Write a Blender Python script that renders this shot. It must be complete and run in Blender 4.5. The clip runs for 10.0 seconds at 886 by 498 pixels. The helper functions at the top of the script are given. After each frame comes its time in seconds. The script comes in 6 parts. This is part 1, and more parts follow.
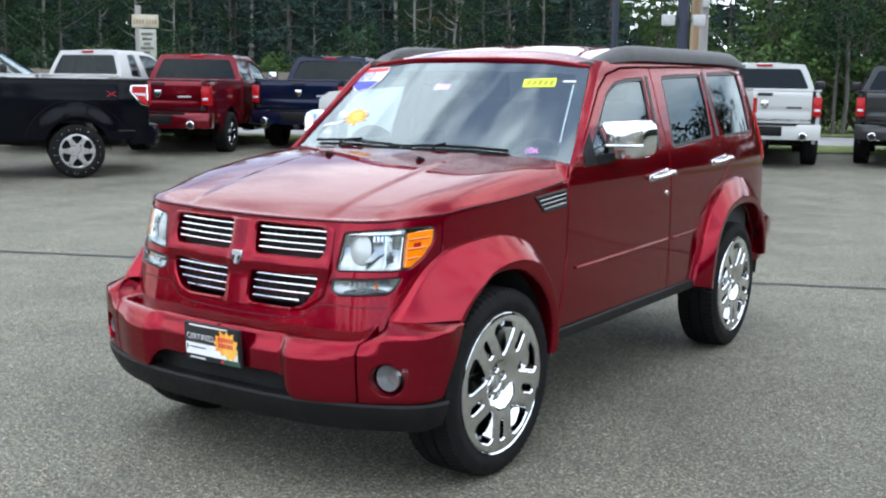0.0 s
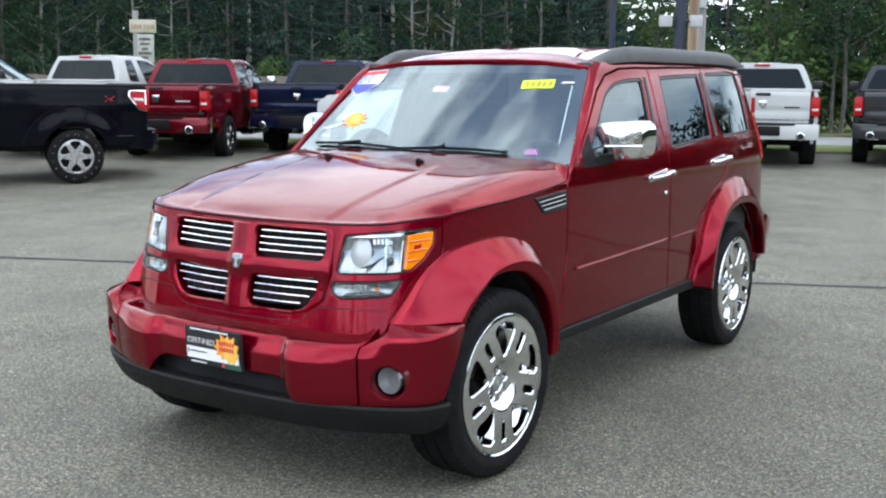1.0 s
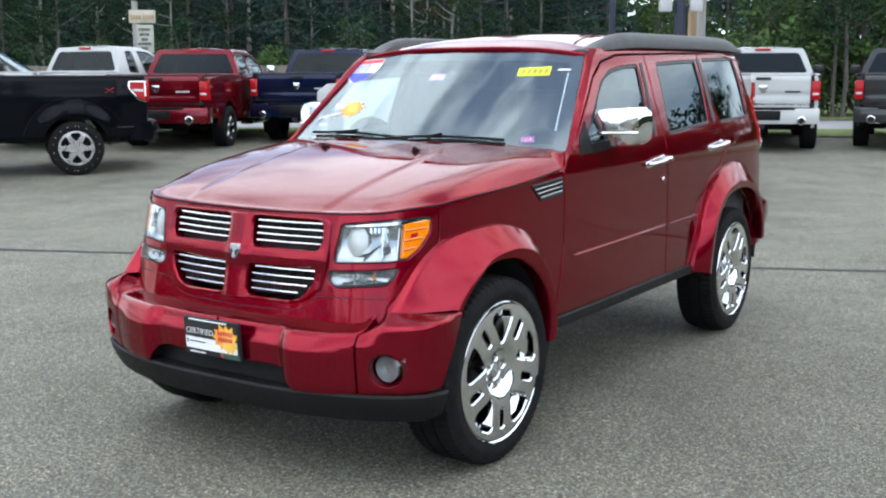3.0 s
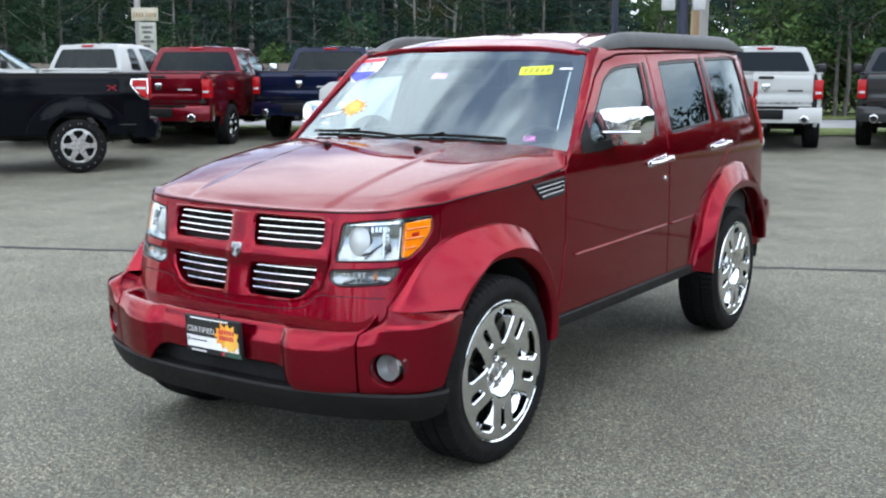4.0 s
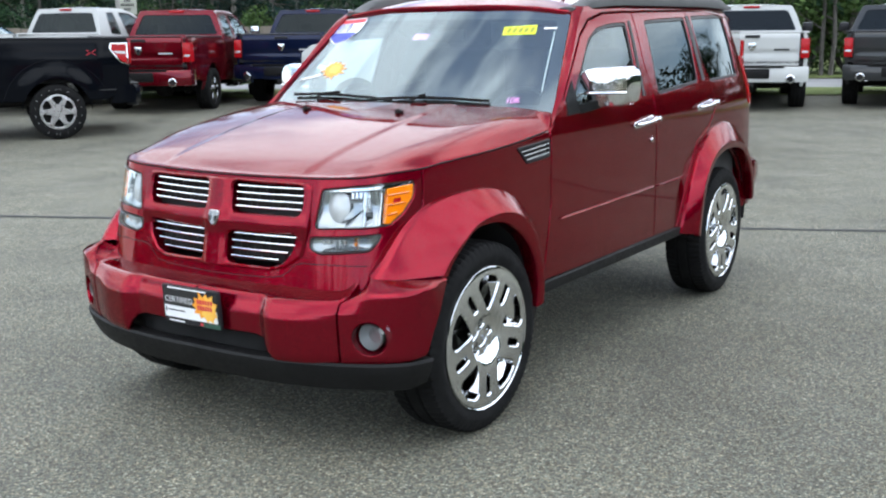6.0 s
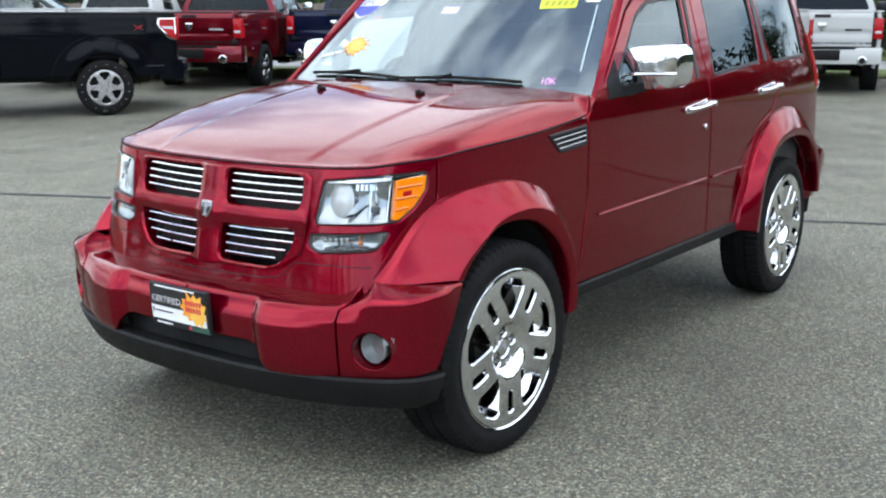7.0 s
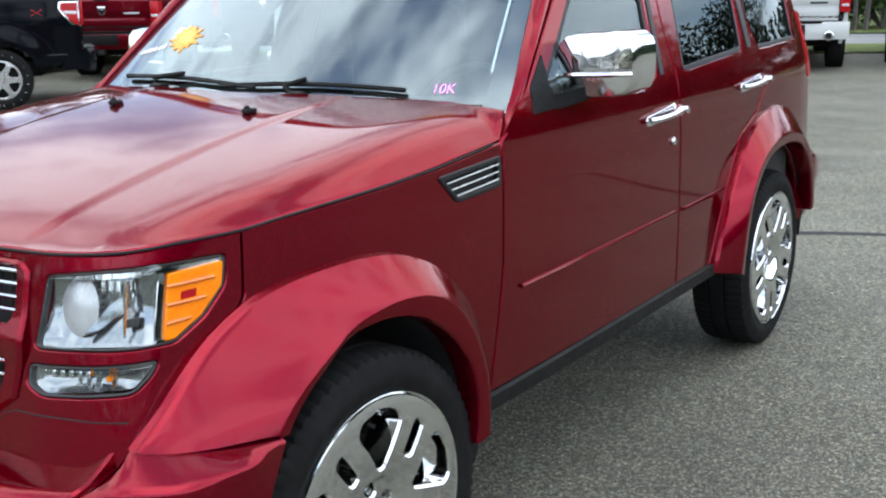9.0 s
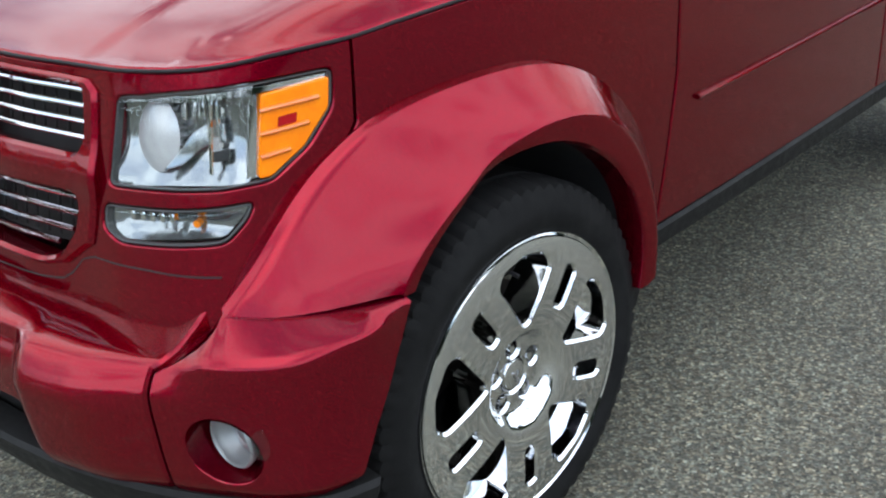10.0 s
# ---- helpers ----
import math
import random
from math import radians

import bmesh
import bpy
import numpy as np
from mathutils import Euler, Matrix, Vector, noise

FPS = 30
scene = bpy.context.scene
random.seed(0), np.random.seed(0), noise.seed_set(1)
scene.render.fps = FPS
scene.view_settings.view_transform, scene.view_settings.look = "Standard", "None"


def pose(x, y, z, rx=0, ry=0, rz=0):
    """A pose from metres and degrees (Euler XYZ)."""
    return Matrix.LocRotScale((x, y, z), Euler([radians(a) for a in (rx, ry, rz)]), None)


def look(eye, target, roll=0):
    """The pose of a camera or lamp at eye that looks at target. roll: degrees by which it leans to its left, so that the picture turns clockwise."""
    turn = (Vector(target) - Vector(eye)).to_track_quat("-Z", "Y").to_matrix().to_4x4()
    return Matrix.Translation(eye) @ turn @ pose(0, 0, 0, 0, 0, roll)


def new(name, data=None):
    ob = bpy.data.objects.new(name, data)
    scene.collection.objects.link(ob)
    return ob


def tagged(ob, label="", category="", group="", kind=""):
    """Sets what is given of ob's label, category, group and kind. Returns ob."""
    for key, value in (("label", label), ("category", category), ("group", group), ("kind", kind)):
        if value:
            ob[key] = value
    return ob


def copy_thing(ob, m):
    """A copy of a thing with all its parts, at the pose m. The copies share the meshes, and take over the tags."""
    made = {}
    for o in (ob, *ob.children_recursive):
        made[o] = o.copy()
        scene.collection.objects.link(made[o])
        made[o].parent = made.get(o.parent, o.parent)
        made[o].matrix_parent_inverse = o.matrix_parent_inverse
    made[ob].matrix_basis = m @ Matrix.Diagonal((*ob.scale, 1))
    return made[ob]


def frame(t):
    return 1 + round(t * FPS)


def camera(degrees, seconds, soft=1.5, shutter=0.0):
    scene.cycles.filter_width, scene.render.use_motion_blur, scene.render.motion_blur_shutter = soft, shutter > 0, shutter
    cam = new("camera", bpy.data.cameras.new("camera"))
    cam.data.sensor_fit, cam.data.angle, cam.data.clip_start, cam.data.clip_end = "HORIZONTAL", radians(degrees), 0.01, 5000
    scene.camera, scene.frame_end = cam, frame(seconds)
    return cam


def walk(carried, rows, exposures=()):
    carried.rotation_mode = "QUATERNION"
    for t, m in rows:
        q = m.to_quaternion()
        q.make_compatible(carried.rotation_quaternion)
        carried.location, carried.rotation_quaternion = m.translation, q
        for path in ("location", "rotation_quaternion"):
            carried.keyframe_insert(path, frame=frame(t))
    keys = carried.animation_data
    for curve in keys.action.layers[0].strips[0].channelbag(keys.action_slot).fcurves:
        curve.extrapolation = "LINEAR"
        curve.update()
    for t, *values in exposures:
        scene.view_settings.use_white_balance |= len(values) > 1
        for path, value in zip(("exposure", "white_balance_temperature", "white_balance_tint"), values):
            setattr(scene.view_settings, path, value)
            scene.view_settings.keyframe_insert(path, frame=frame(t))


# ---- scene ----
from mathutils import geometry

cam = camera(44.77, 10.0, soft=2.15)
PATH = [
    (0, (2.927, -3.567, 1.522), (1.837, -1.917, 1.225), 1.00),
    (0.5, (2.925, -3.570, 1.525), (1.845, -1.914, 1.227), 1.02),
    (1, (2.924, -3.569, 1.519), (1.835, -1.918, 1.227), 0.54),
    (1.5, (2.924, -3.564, 1.522), (1.834, -1.914, 1.225), 0.39),
    (2, (2.932, -3.568, 1.522), (1.846, -1.917, 1.216), 0.29),
    (2.5, (2.947, -3.568, 1.522), (1.857, -1.921, 1.210), -0.07),
    (4, (2.952, -3.565, 1.526), (1.857, -1.921, 1.208), 0.07),
    (4.5, (2.952, -3.560, 1.526), (1.862, -1.915, 1.201), 0.12),
    (5, (2.944, -3.551, 1.521), (1.852, -1.909, 1.191), 0.13),
    (6.3, (2.879, -3.397, 1.521), (1.815, -1.749, 1.128), -0.47),
    (6.5, (2.835, -3.284, 1.517), (1.740, -1.651, 1.148), -0.47),
    (7, (2.778, -3.016, 1.499), (1.624, -1.438, 1.076), -0.03),
    (7.5, (2.622, -2.681, 1.519), (1.473, -1.086, 1.148), 1.85),
    (8, (2.512, -2.320, 1.492), (1.435, -0.681, 1.101), -1.46),
    (8.5, (2.340, -2.001, 1.497), (1.154, -0.450, 1.065), -0.51),
    (8.8, (2.247, -1.832, 1.519), (1.097, -0.235, 1.164), -0.23),
    (9, (2.193, -1.716, 1.493), (1.104, -0.103, 1.032), -0.93),
    (9.5, (2.085, -1.436, 1.452), (0.751, -0.078, 0.839), -4.79),
    (10, (1.910, -1.373, 1.427), (0.689, -0.020, 0.604), -3.39),
]
walk(cam, [(t, look(eye, target, roll)) for t, eye, target, roll in PATH])
scene.view_settings.exposure = -.47

# ---------------------------------------------------------------- world and light
world = bpy.data.worlds.new("sky")
scene.world = world
world.use_nodes = True
wn, wl = world.node_tree.nodes, world.node_tree.links
SUN_UP, SUN_TURN = 58, 150
sky = wn.new("ShaderNodeTexSky")
sky.sky_type, sky.sun_disc = "NISHITA", False
sky.sun_elevation, sky.sun_rotation = radians(SUN_UP), radians(SUN_TURN)
coord = wn.new("ShaderNodeTexCoord")
squash = wn.new("ShaderNodeMapping")
squash.inputs["Scale"].default_value = (1, 1, 2.2)
squash.inputs["Location"].default_value = (7.2, 7.52, 2.81)
wl.new(coord.outputs["Generated"], squash.inputs["Vector"])
puffs = wn.new("ShaderNodeTexNoise")
puffs.inputs["Scale"].default_value, puffs.inputs["Detail"].default_value, puffs.inputs["Roughness"].default_value = 1.9, 7, .58
wl.new(squash.outputs["Vector"], puffs.inputs["Vector"])
cover = wn.new("ShaderNodeValToRGB")
cover.color_ramp.elements[0].position, cover.color_ramp.elements[1].position = .40, .53
cover.color_ramp.elements[0].color = (.12, .12, .12, 1)
wl.new(puffs.outputs["Fac"], cover.inputs["Fac"])
shade = wn.new("ShaderNodeTexNoise")
shade.inputs["Scale"].default_value, shade.inputs["Detail"].default_value = 5.2, 7
wl.new(squash.outputs["Vector"], shade.inputs["Vector"])
cloud = wn.new("ShaderNodeValToRGB")
cloud.color_ramp.elements[0].position, cloud.color_ramp.elements[0].color = .27, (8.5, 9.9, 12.4, 1)
cloud.color_ramp.elements[1].position, cloud.color_ramp.elements[1].color = .51, (24.0, 26.2, 29.0, 1)
wl.new(shade.outputs["Fac"], cloud.inputs["Fac"])
blend = wn.new("ShaderNodeMix")
blend.data_type = "RGBA"
wl.new(cover.outputs["Color"], blend.inputs["Factor"])
clear = wn.new("ShaderNodeVectorMath")
clear.operation = "MULTIPLY"
clear.inputs[1].default_value = (3.0, 3.0, 3.0)
wl.new(sky.outputs["Color"], clear.inputs[0])
wl.new(clear.outputs["Vector"], blend.inputs[6])
wl.new(cloud.outputs["Color"], blend.inputs[7])
wl.new(blend.outputs[2], wn["Background"].inputs["Color"])
wn["Background"].inputs["Strength"].default_value = .16
sun = new("sun", bpy.data.lights.new("sun", "SUN"))
sun.data.energy, sun.data.angle, sun.data.color = .65, radians(50), (1, .97, .93)
sun.matrix_world = look((0, 0, 30), Vector((0, 0, 30)) - Vector((math.sin(radians(SUN_TURN)), math.cos(radians(SUN_TURN)), math.tan(radians(SUN_UP)))))


# ---------------------------------------------------------------- materials
def material(name, color, rough=.5, metal=0.0, **more):
    m = bpy.data.materials.new(name)
    m.use_nodes = True
    b = m.node_tree.nodes["Principled BSDF"]
    b.inputs["Base Color"].default_value = (*color, 1)
    b.inputs["Roughness"].default_value, b.inputs["Metallic"].default_value = rough, metal
    for key, value in more.items():
        b.inputs[key.replace("_", " ")].default_value = value
    return m


def noise_to(m, target, scale, low, high, detail=6, where="Object", squash=(1, 1, 1), rough=.6):
    """Lets a noise between low and high drive an input of the surface."""
    n, l = m.node_tree.nodes, m.node_tree.links
    c, p, t, r = n.new("ShaderNodeTexCoord"), n.new("ShaderNodeMapping"), n.new("ShaderNodeTexNoise"), n.new("ShaderNodeValToRGB")
    p.inputs["Scale"].default_value = squash
    t.inputs["Scale"].default_value, t.inputs["Detail"].default_value, t.inputs["Roughness"].default_value = scale, detail, rough
    l.new(c.outputs[where], p.inputs["Vector"])
    l.new(p.outputs["Vector"], t.inputs["Vector"])
    l.new(t.outputs["Fac"], r.inputs["Fac"])
    r.color_ramp.elements[0].position, r.color_ramp.elements[1].position = .3, .7
    lo, hi = [(v, v, v, 1) if isinstance(v, (int, float)) else (*v, 1) for v in (low, high)]
    r.color_ramp.elements[0].color, r.color_ramp.elements[1].color = lo, hi
    l.new(r.outputs["Color"], n["Principled BSDF"].inputs[target])
    return m


def relief(m, scale, strength, distance=.01, detail=4, where="Object"):
    n, l = m.node_tree.nodes, m.node_tree.links
    c, t, b = n.new("ShaderNodeTexCoord"), n.new("ShaderNodeTexNoise"), n.new("ShaderNodeBump")
    t.inputs["Scale"].default_value, t.inputs["Detail"].default_value = scale, detail
    b.inputs["Strength"].default_value, b.inputs["Distance"].default_value = strength, distance
    l.new(c.outputs[where], t.inputs["Vector"])
    l.new(t.outputs["Fac"], b.inputs["Height"])
    l.new(b.outputs["Normal"], n["Principled BSDF"].inputs["Normal"])
    return m


def paint(name, color, metal=.35, rough=.34, gloss=1.39):
    m = material(name, color, rough, metal, Coat_Weight=1.0, Coat_Roughness=.03, Coat_IOR=gloss, Specular_IOR_Level=0.0, Specular_Tint=(*[min(1, .02 + 1.6 * c) for c in color], 1))
    noise_to(m, "Roughness", 900, rough - .05, rough + .06, 2)
    noise_to(m, "Coat Roughness", 6, .02, .06, 5)
    return m


RED = paint("red metallic paint", (.212, .0005, .0120), .84, .24, 1.31)
MAROON = paint("maroon paint", (.14, .004, .010), .6, .26)
WHITE = paint("white paint", (.46, .47, .455), 0, .4)
NAVY = paint("dark blue paint", (.005, .0095, .032), .35, .2, 1.34)
BLACKPAINT = paint("black paint", (.0025, .0032, .005), 0, .16, 1.2)
GREYPAINT = paint("grey paint", (.035, .037, .038))
CHROME = noise_to(material("chrome", (.74, .75, .76), .05, 1), "Roughness", 25, .03, .09)
ALLOY = noise_to(material("cast alloy", (.55, .55, .55), .3, 1), "Roughness", 40, .22, .36)
RUBBER = relief(noise_to(noise_to(material("tyre rubber", (.014, .014, .014), .85, 0, Specular_IOR_Level=.12), "Base Color", 14, .006, .012), "Roughness", 30, .7, .9), 260, .25, .002)
PLASTIC = relief(noise_to(noise_to(material("black plastic", (.018, .019, .021), .6, 0, Specular_IOR_Level=.16), "Base Color", 9, .006, .011), "Roughness", 50, .45, .65), 700, .3, .001)
DARK = noise_to(material("underbody black", (.01, .01, .01), .9), "Base Color", 7, .005, .016)
SATIN = noise_to(material("satin black trim", (.014, .014, .016), .4, 0, Specular_IOR_Level=.3), "Roughness", 60, .35, .5)
RACK = relief(noise_to(material("grey roof rail plastic", (.06, .063, .064), .55, 0, Specular_IOR_Level=.3), "Base Color", 8, .05, .072), 500, .2, .001)
CABIN = relief(noise_to(material("grey cabin trim", (.03, .031, .033), .85), "Base Color", 11, .022, .038), 300, .08, .001)
CLOTH = relief(noise_to(material("grey seat cloth", (.06, .06, .063), .95), "Base Color", 60, .045, .075), 400, .5, .002)
AMBER = noise_to(material("amber lens", (.95, .30, .004), .12, 0, Coat_Weight=.35, Coat_Roughness=.02, Specular_IOR_Level=.2), "Base Color", 30, (.90, .20, .002), (.95, .26, .004))
# darker copy of the amber: shading of the lens ribs put into colour
SHADEDAMBER = noise_to(material("shaded amber lens", (.72, .15, .002), .14, 0, Coat_Weight=1.0, Coat_Roughness=.02), "Base Color", 30, (.66, .13, .002), (.76, .17, .003))
REDLENS = noise_to(material("red lens", (.36, .004, .008), .25, 0, Coat_Weight=.12, Specular_IOR_Level=.25), "Base Color", 25, (.30, .003, .006), (.40, .006, .010))
PALE = noise_to(material("pale lens", (.55, .56, .56), .2, .3), "Base Color", 30, .48, .62)
SILVER = relief(noise_to(material("lamp silver", (.33, .35, .36), .25, .9), "Roughness", 60, .10, .22), 16, .35, .02, 1)
FROSTED = noise_to(material("frosted lamp bowl", (.33, .35, .35), .42, .5), "Roughness", 60, .35, .5)
STEEL = noise_to(material("exhaust steel", (.4, .4, .4), .25, 1), "Roughness", 30, .15, .4)
RUST = noise_to(material("dark brake iron", (.05, .045, .04), .6, .6), "Base Color", 20, (.03, .027, .025), (.075, .06, .05))
PAPER = noise_to(material("white sticker", (.8, .8, .8), .5), "Base Color", 20, .75, .83)
INK = noise_to(material("black ink", (.015, .015, .016), .45), "Base Color", 40, .012, .02)
YELLOW = noise_to(material("yellow sticker", (.60, .70, .03), .5), "Base Color", 30, (.56, .64, .02), (.66, .76, .05))
OLIVE = noise_to(material("olive ink", (.3, .32, .02), .5), "Base Color", 30, (.25, .27, .02), (.36, .38, .03))
LIGHTORANGE = noise_to(material("pale orange sticker", (.9, .5, .08), .5), "Base Color", 25, (.85, .42, .05), (.92, .56, .10))
ORANGE = noise_to(material("orange sticker", (.85, .33, .03), .5), "Base Color", 25, (.82, .26, .02), (.9, .42, .04))
BLUE = noise_to(material("blue sticker", (.03, .05, .35), .5), "Base Color", 30, (.02, .04, .3), (.05, .07, .42))
REDINK = noise_to(material("red sticker", (.6, .03, .05), .5), "Base Color", 30, (.55, .02, .04), (.66, .05, .07))
PINK = noise_to(material("pink marker", (.85, .35, .75), .6), "Base Color", 80, (.8, .3, .7), (.9, .42, .8))
GREENINK = noise_to(material("dark green ink", (.02, .07, .05), .5), "Base Color", 30, (.015, .06, .04), (.03, .09, .06))


def glass(name, tint, front=.08, rough=0.0):
    """Clear glass: front is its gloss seen square on, rising to a mirror at a grazing view."""
    m = bpy.data.materials.new(name)
    m.use_nodes = True
    n, l = m.node_tree.nodes, m.node_tree.links
    n.remove(n["Principled BSDF"])
    see, shine, mix, lay = n.new("ShaderNodeBsdfTransparent"), n.new("ShaderNodeBsdfGlossy"), n.new("ShaderNodeMixShader"), n.new("ShaderNodeLayerWeight")
    see.inputs["Color"].default_value = (*tint, 1)
    shine.inputs["Roughness"].default_value = rough
    shine.inputs["Color"].default_value = (.86, .98, 1, 1)
    lay.inputs["Blend"].default_value = .5
    steep, fit = n.new("ShaderNodeMath"), n.new("ShaderNodeMapRange")
    steep.operation = "POWER"
    steep.inputs[1].default_value = 5
    fit.inputs["To Min"].default_value = front
    l.new(lay.outputs["Facing"], steep.inputs[0])
    l.new(steep.outputs[0], fit.inputs["Value"])
    l.new(fit.outputs["Result"], mix.inputs["Fac"])
    l.new(see.outputs["BSDF"], mix.inputs[1])
    l.new(shine.outputs["BSDF"], mix.inputs[2])
    l.new(mix.outputs["Shader"], n["Material Output"].inputs["Surface"])
    return m


SCREEN_GLASS = glass("windscreen glass", (.78, .88, .86), .19)
SIDE_GLASS = glass("side glass", (.88, .94, .92), .08)
TINTED = glass("dark tinted glass", (.05, .055, .055), .03)
TRUCK_GLASS = glass("dark truck glass", (.05, .055, .055), .022)
LAMP_GLASS = glass("clear lamp lens", (.93, .95, .95), .035, .01)

# ---------------------------------------------------------------- mesh tools
# true proportions of the body: the drawing of the panels is drawn in and bent a little to its real size
POW = [(i, j, k) for i in (0, 2) for j in range(4) for k in range(4) if i + j + k <= 3]
POW_X = [p for p in POW if sum(p) <= 2]
IN_X = (-.0166, -.0082, .0016, .0230, .0196, -.0283, -.0002)
IN_Y = (-.0524, .0167, .0069, -.0192, -.0190, -.0365, -.0204, .0874, -.0446, .0294, -.0201, -.0117, -.0335)
IN_Z = (-.0162, -.0363, .0003, .0017, .0245, .0036, -.0131, -.0032, .0179, -.0068, .0072, .0056, -.0047)


def true_shape(p):
    u, v, w = p[0] / .8, (p[1] - 1.2) / 2, (p[2] - 1) / .7
    terms = {(i, j, k): u ** i * v ** j * w ** k for i, j, k in POW}
    return (p[0] * (1 + sum(a * terms[q] for a, q in zip(IN_X, POW_X))),
            p[1] + sum(a * terms[q] for a, q in zip(IN_Y, POW)),
            p[2] + sum(a * terms[q] for a, q in zip(IN_Z, POW)))


def on_suv(ob):
    """Whether a part belongs to the SUV's body (its wheels are round and stay so)."""
    while ob is not None:
        if ob.name.startswith("wheel"):
            return False
        if ob.name == "suv":
            return True
        ob = ob.parent
    return False


def smooth(me, angle=38):
    for p in me.polygons:
        p.use_smooth = True
    me.set_sharp_from_angle(angle=radians(angle))
    return me


def part(name, data, mat, parent=None, label="", m=None, angle=38):
    """Links a bmesh, or a list of vertices and faces, as one mesh object under a thing or a part."""
    me = bpy.data.meshes.new(name)
    if isinstance(data, tuple):
        me.from_pydata(data[0], [], data[1])
        me.validate()
    else:
        data.to_mesh(me)
        data.free()
    if on_suv(parent):
        if m is None:
            for v in me.vertices:
                v.co = true_shape(v.co)
        else:
            m = Matrix.Translation(Vector(true_shape(m.translation)) - m.translation) @ m
    me.materials.append(mat)
    smooth(me, angle)
    if isinstance(data, tuple) and len(data) > 2:
        # the true normals of the surface on the sheet itself
        sheet = data[2]
        me.normals_split_custom_set([sheet.get(me.loops[i].vertex_index, (0, 0, 0)) if len(p.vertices) == 3 else (0, 0, 0) for p in me.polygons for i in p.loop_indices])
    ob = new(name, me)
    if m is not None:
        ob.matrix_basis = m
    if parent is not None:
        ob.parent = parent
    if label:
        tagged(ob, label)
    return ob


def thing(name, label, category, m=None, group="", kind=""):
    ob = new(name)
    ob.empty_display_size = .2
    if m is not None:
        ob.matrix_basis = m
    return tagged(ob, label, category, group, kind)


def rounded(poly, r=.02, n=4):
    """The polygon with its corners rounded."""
    out = []
    for k, p in enumerate(poly):
        a, b = Vector(poly[k - 1]), Vector(poly[(k + 1) % len(poly)])
        p = Vector(p)
        da, db = (a - p), (b - p)
        q = min(r, da.length * .45, db.length * .45)
        a, b = p + da.normalized() * q, p + db.normalized() * q
        for i in range(n + 1):
            t = i / n
            out.append(tuple((1 - t) ** 2 * a + 2 * t * (1 - t) * p + t * t * b))
    return out


def turning(poly):
    return sum(a[0] * b[1] - b[0] * a[1] for a, b in zip(poly, poly[1:] + poly[:1]))


def inset(poly, d):
    """The polygon moved inwards by d."""
    sign = 1 if turning(poly) > 0 else -1
    out, n = [], len(poly)
    for k in range(n):
        p, a, b = Vector(poly[k]), Vector(poly[k - 1]), Vector(poly[(k + 1) % n])
        u, v = (p - a), (b - p)
        if u.length < 1e-9 or v.length < 1e-9:
            u = v = b - a
        u.normalize(), v.normalize()
        nu, nv = Vector((-u.y, u.x)), Vector((-v.y, v.x))
        w = nu + nv
        w = nu if w.length < .3 else w.normalized()
        out.append(tuple(p + w * (sign * d / max(w.dot(nu), .5))))
    return out


def resample(poly, step):
    out = []
    for p, q in zip(poly, poly[1:] + poly[:1]):
        n = max(1, int(math.ceil(math.dist(p, q) / step)))
        out += [(p[0] + (q[0] - p[0]) * i / n, p[1] + (q[1] - p[1]) * i / n) for i in range(n)]
    return out


def inside(points, poly):
    px, py = points[:, 0], points[:, 1]
    hit = np.zeros(len(points), bool)
    for a, b in zip(poly, poly[1:] + poly[:1]):
        if a[1] != b[1]:
            cross = ((a[1] > py) != (b[1] > py)) & (px < (b[0] - a[0]) * (py - a[1]) / (b[1] - a[1]) + a[0])
            hit ^= cross
    return hit


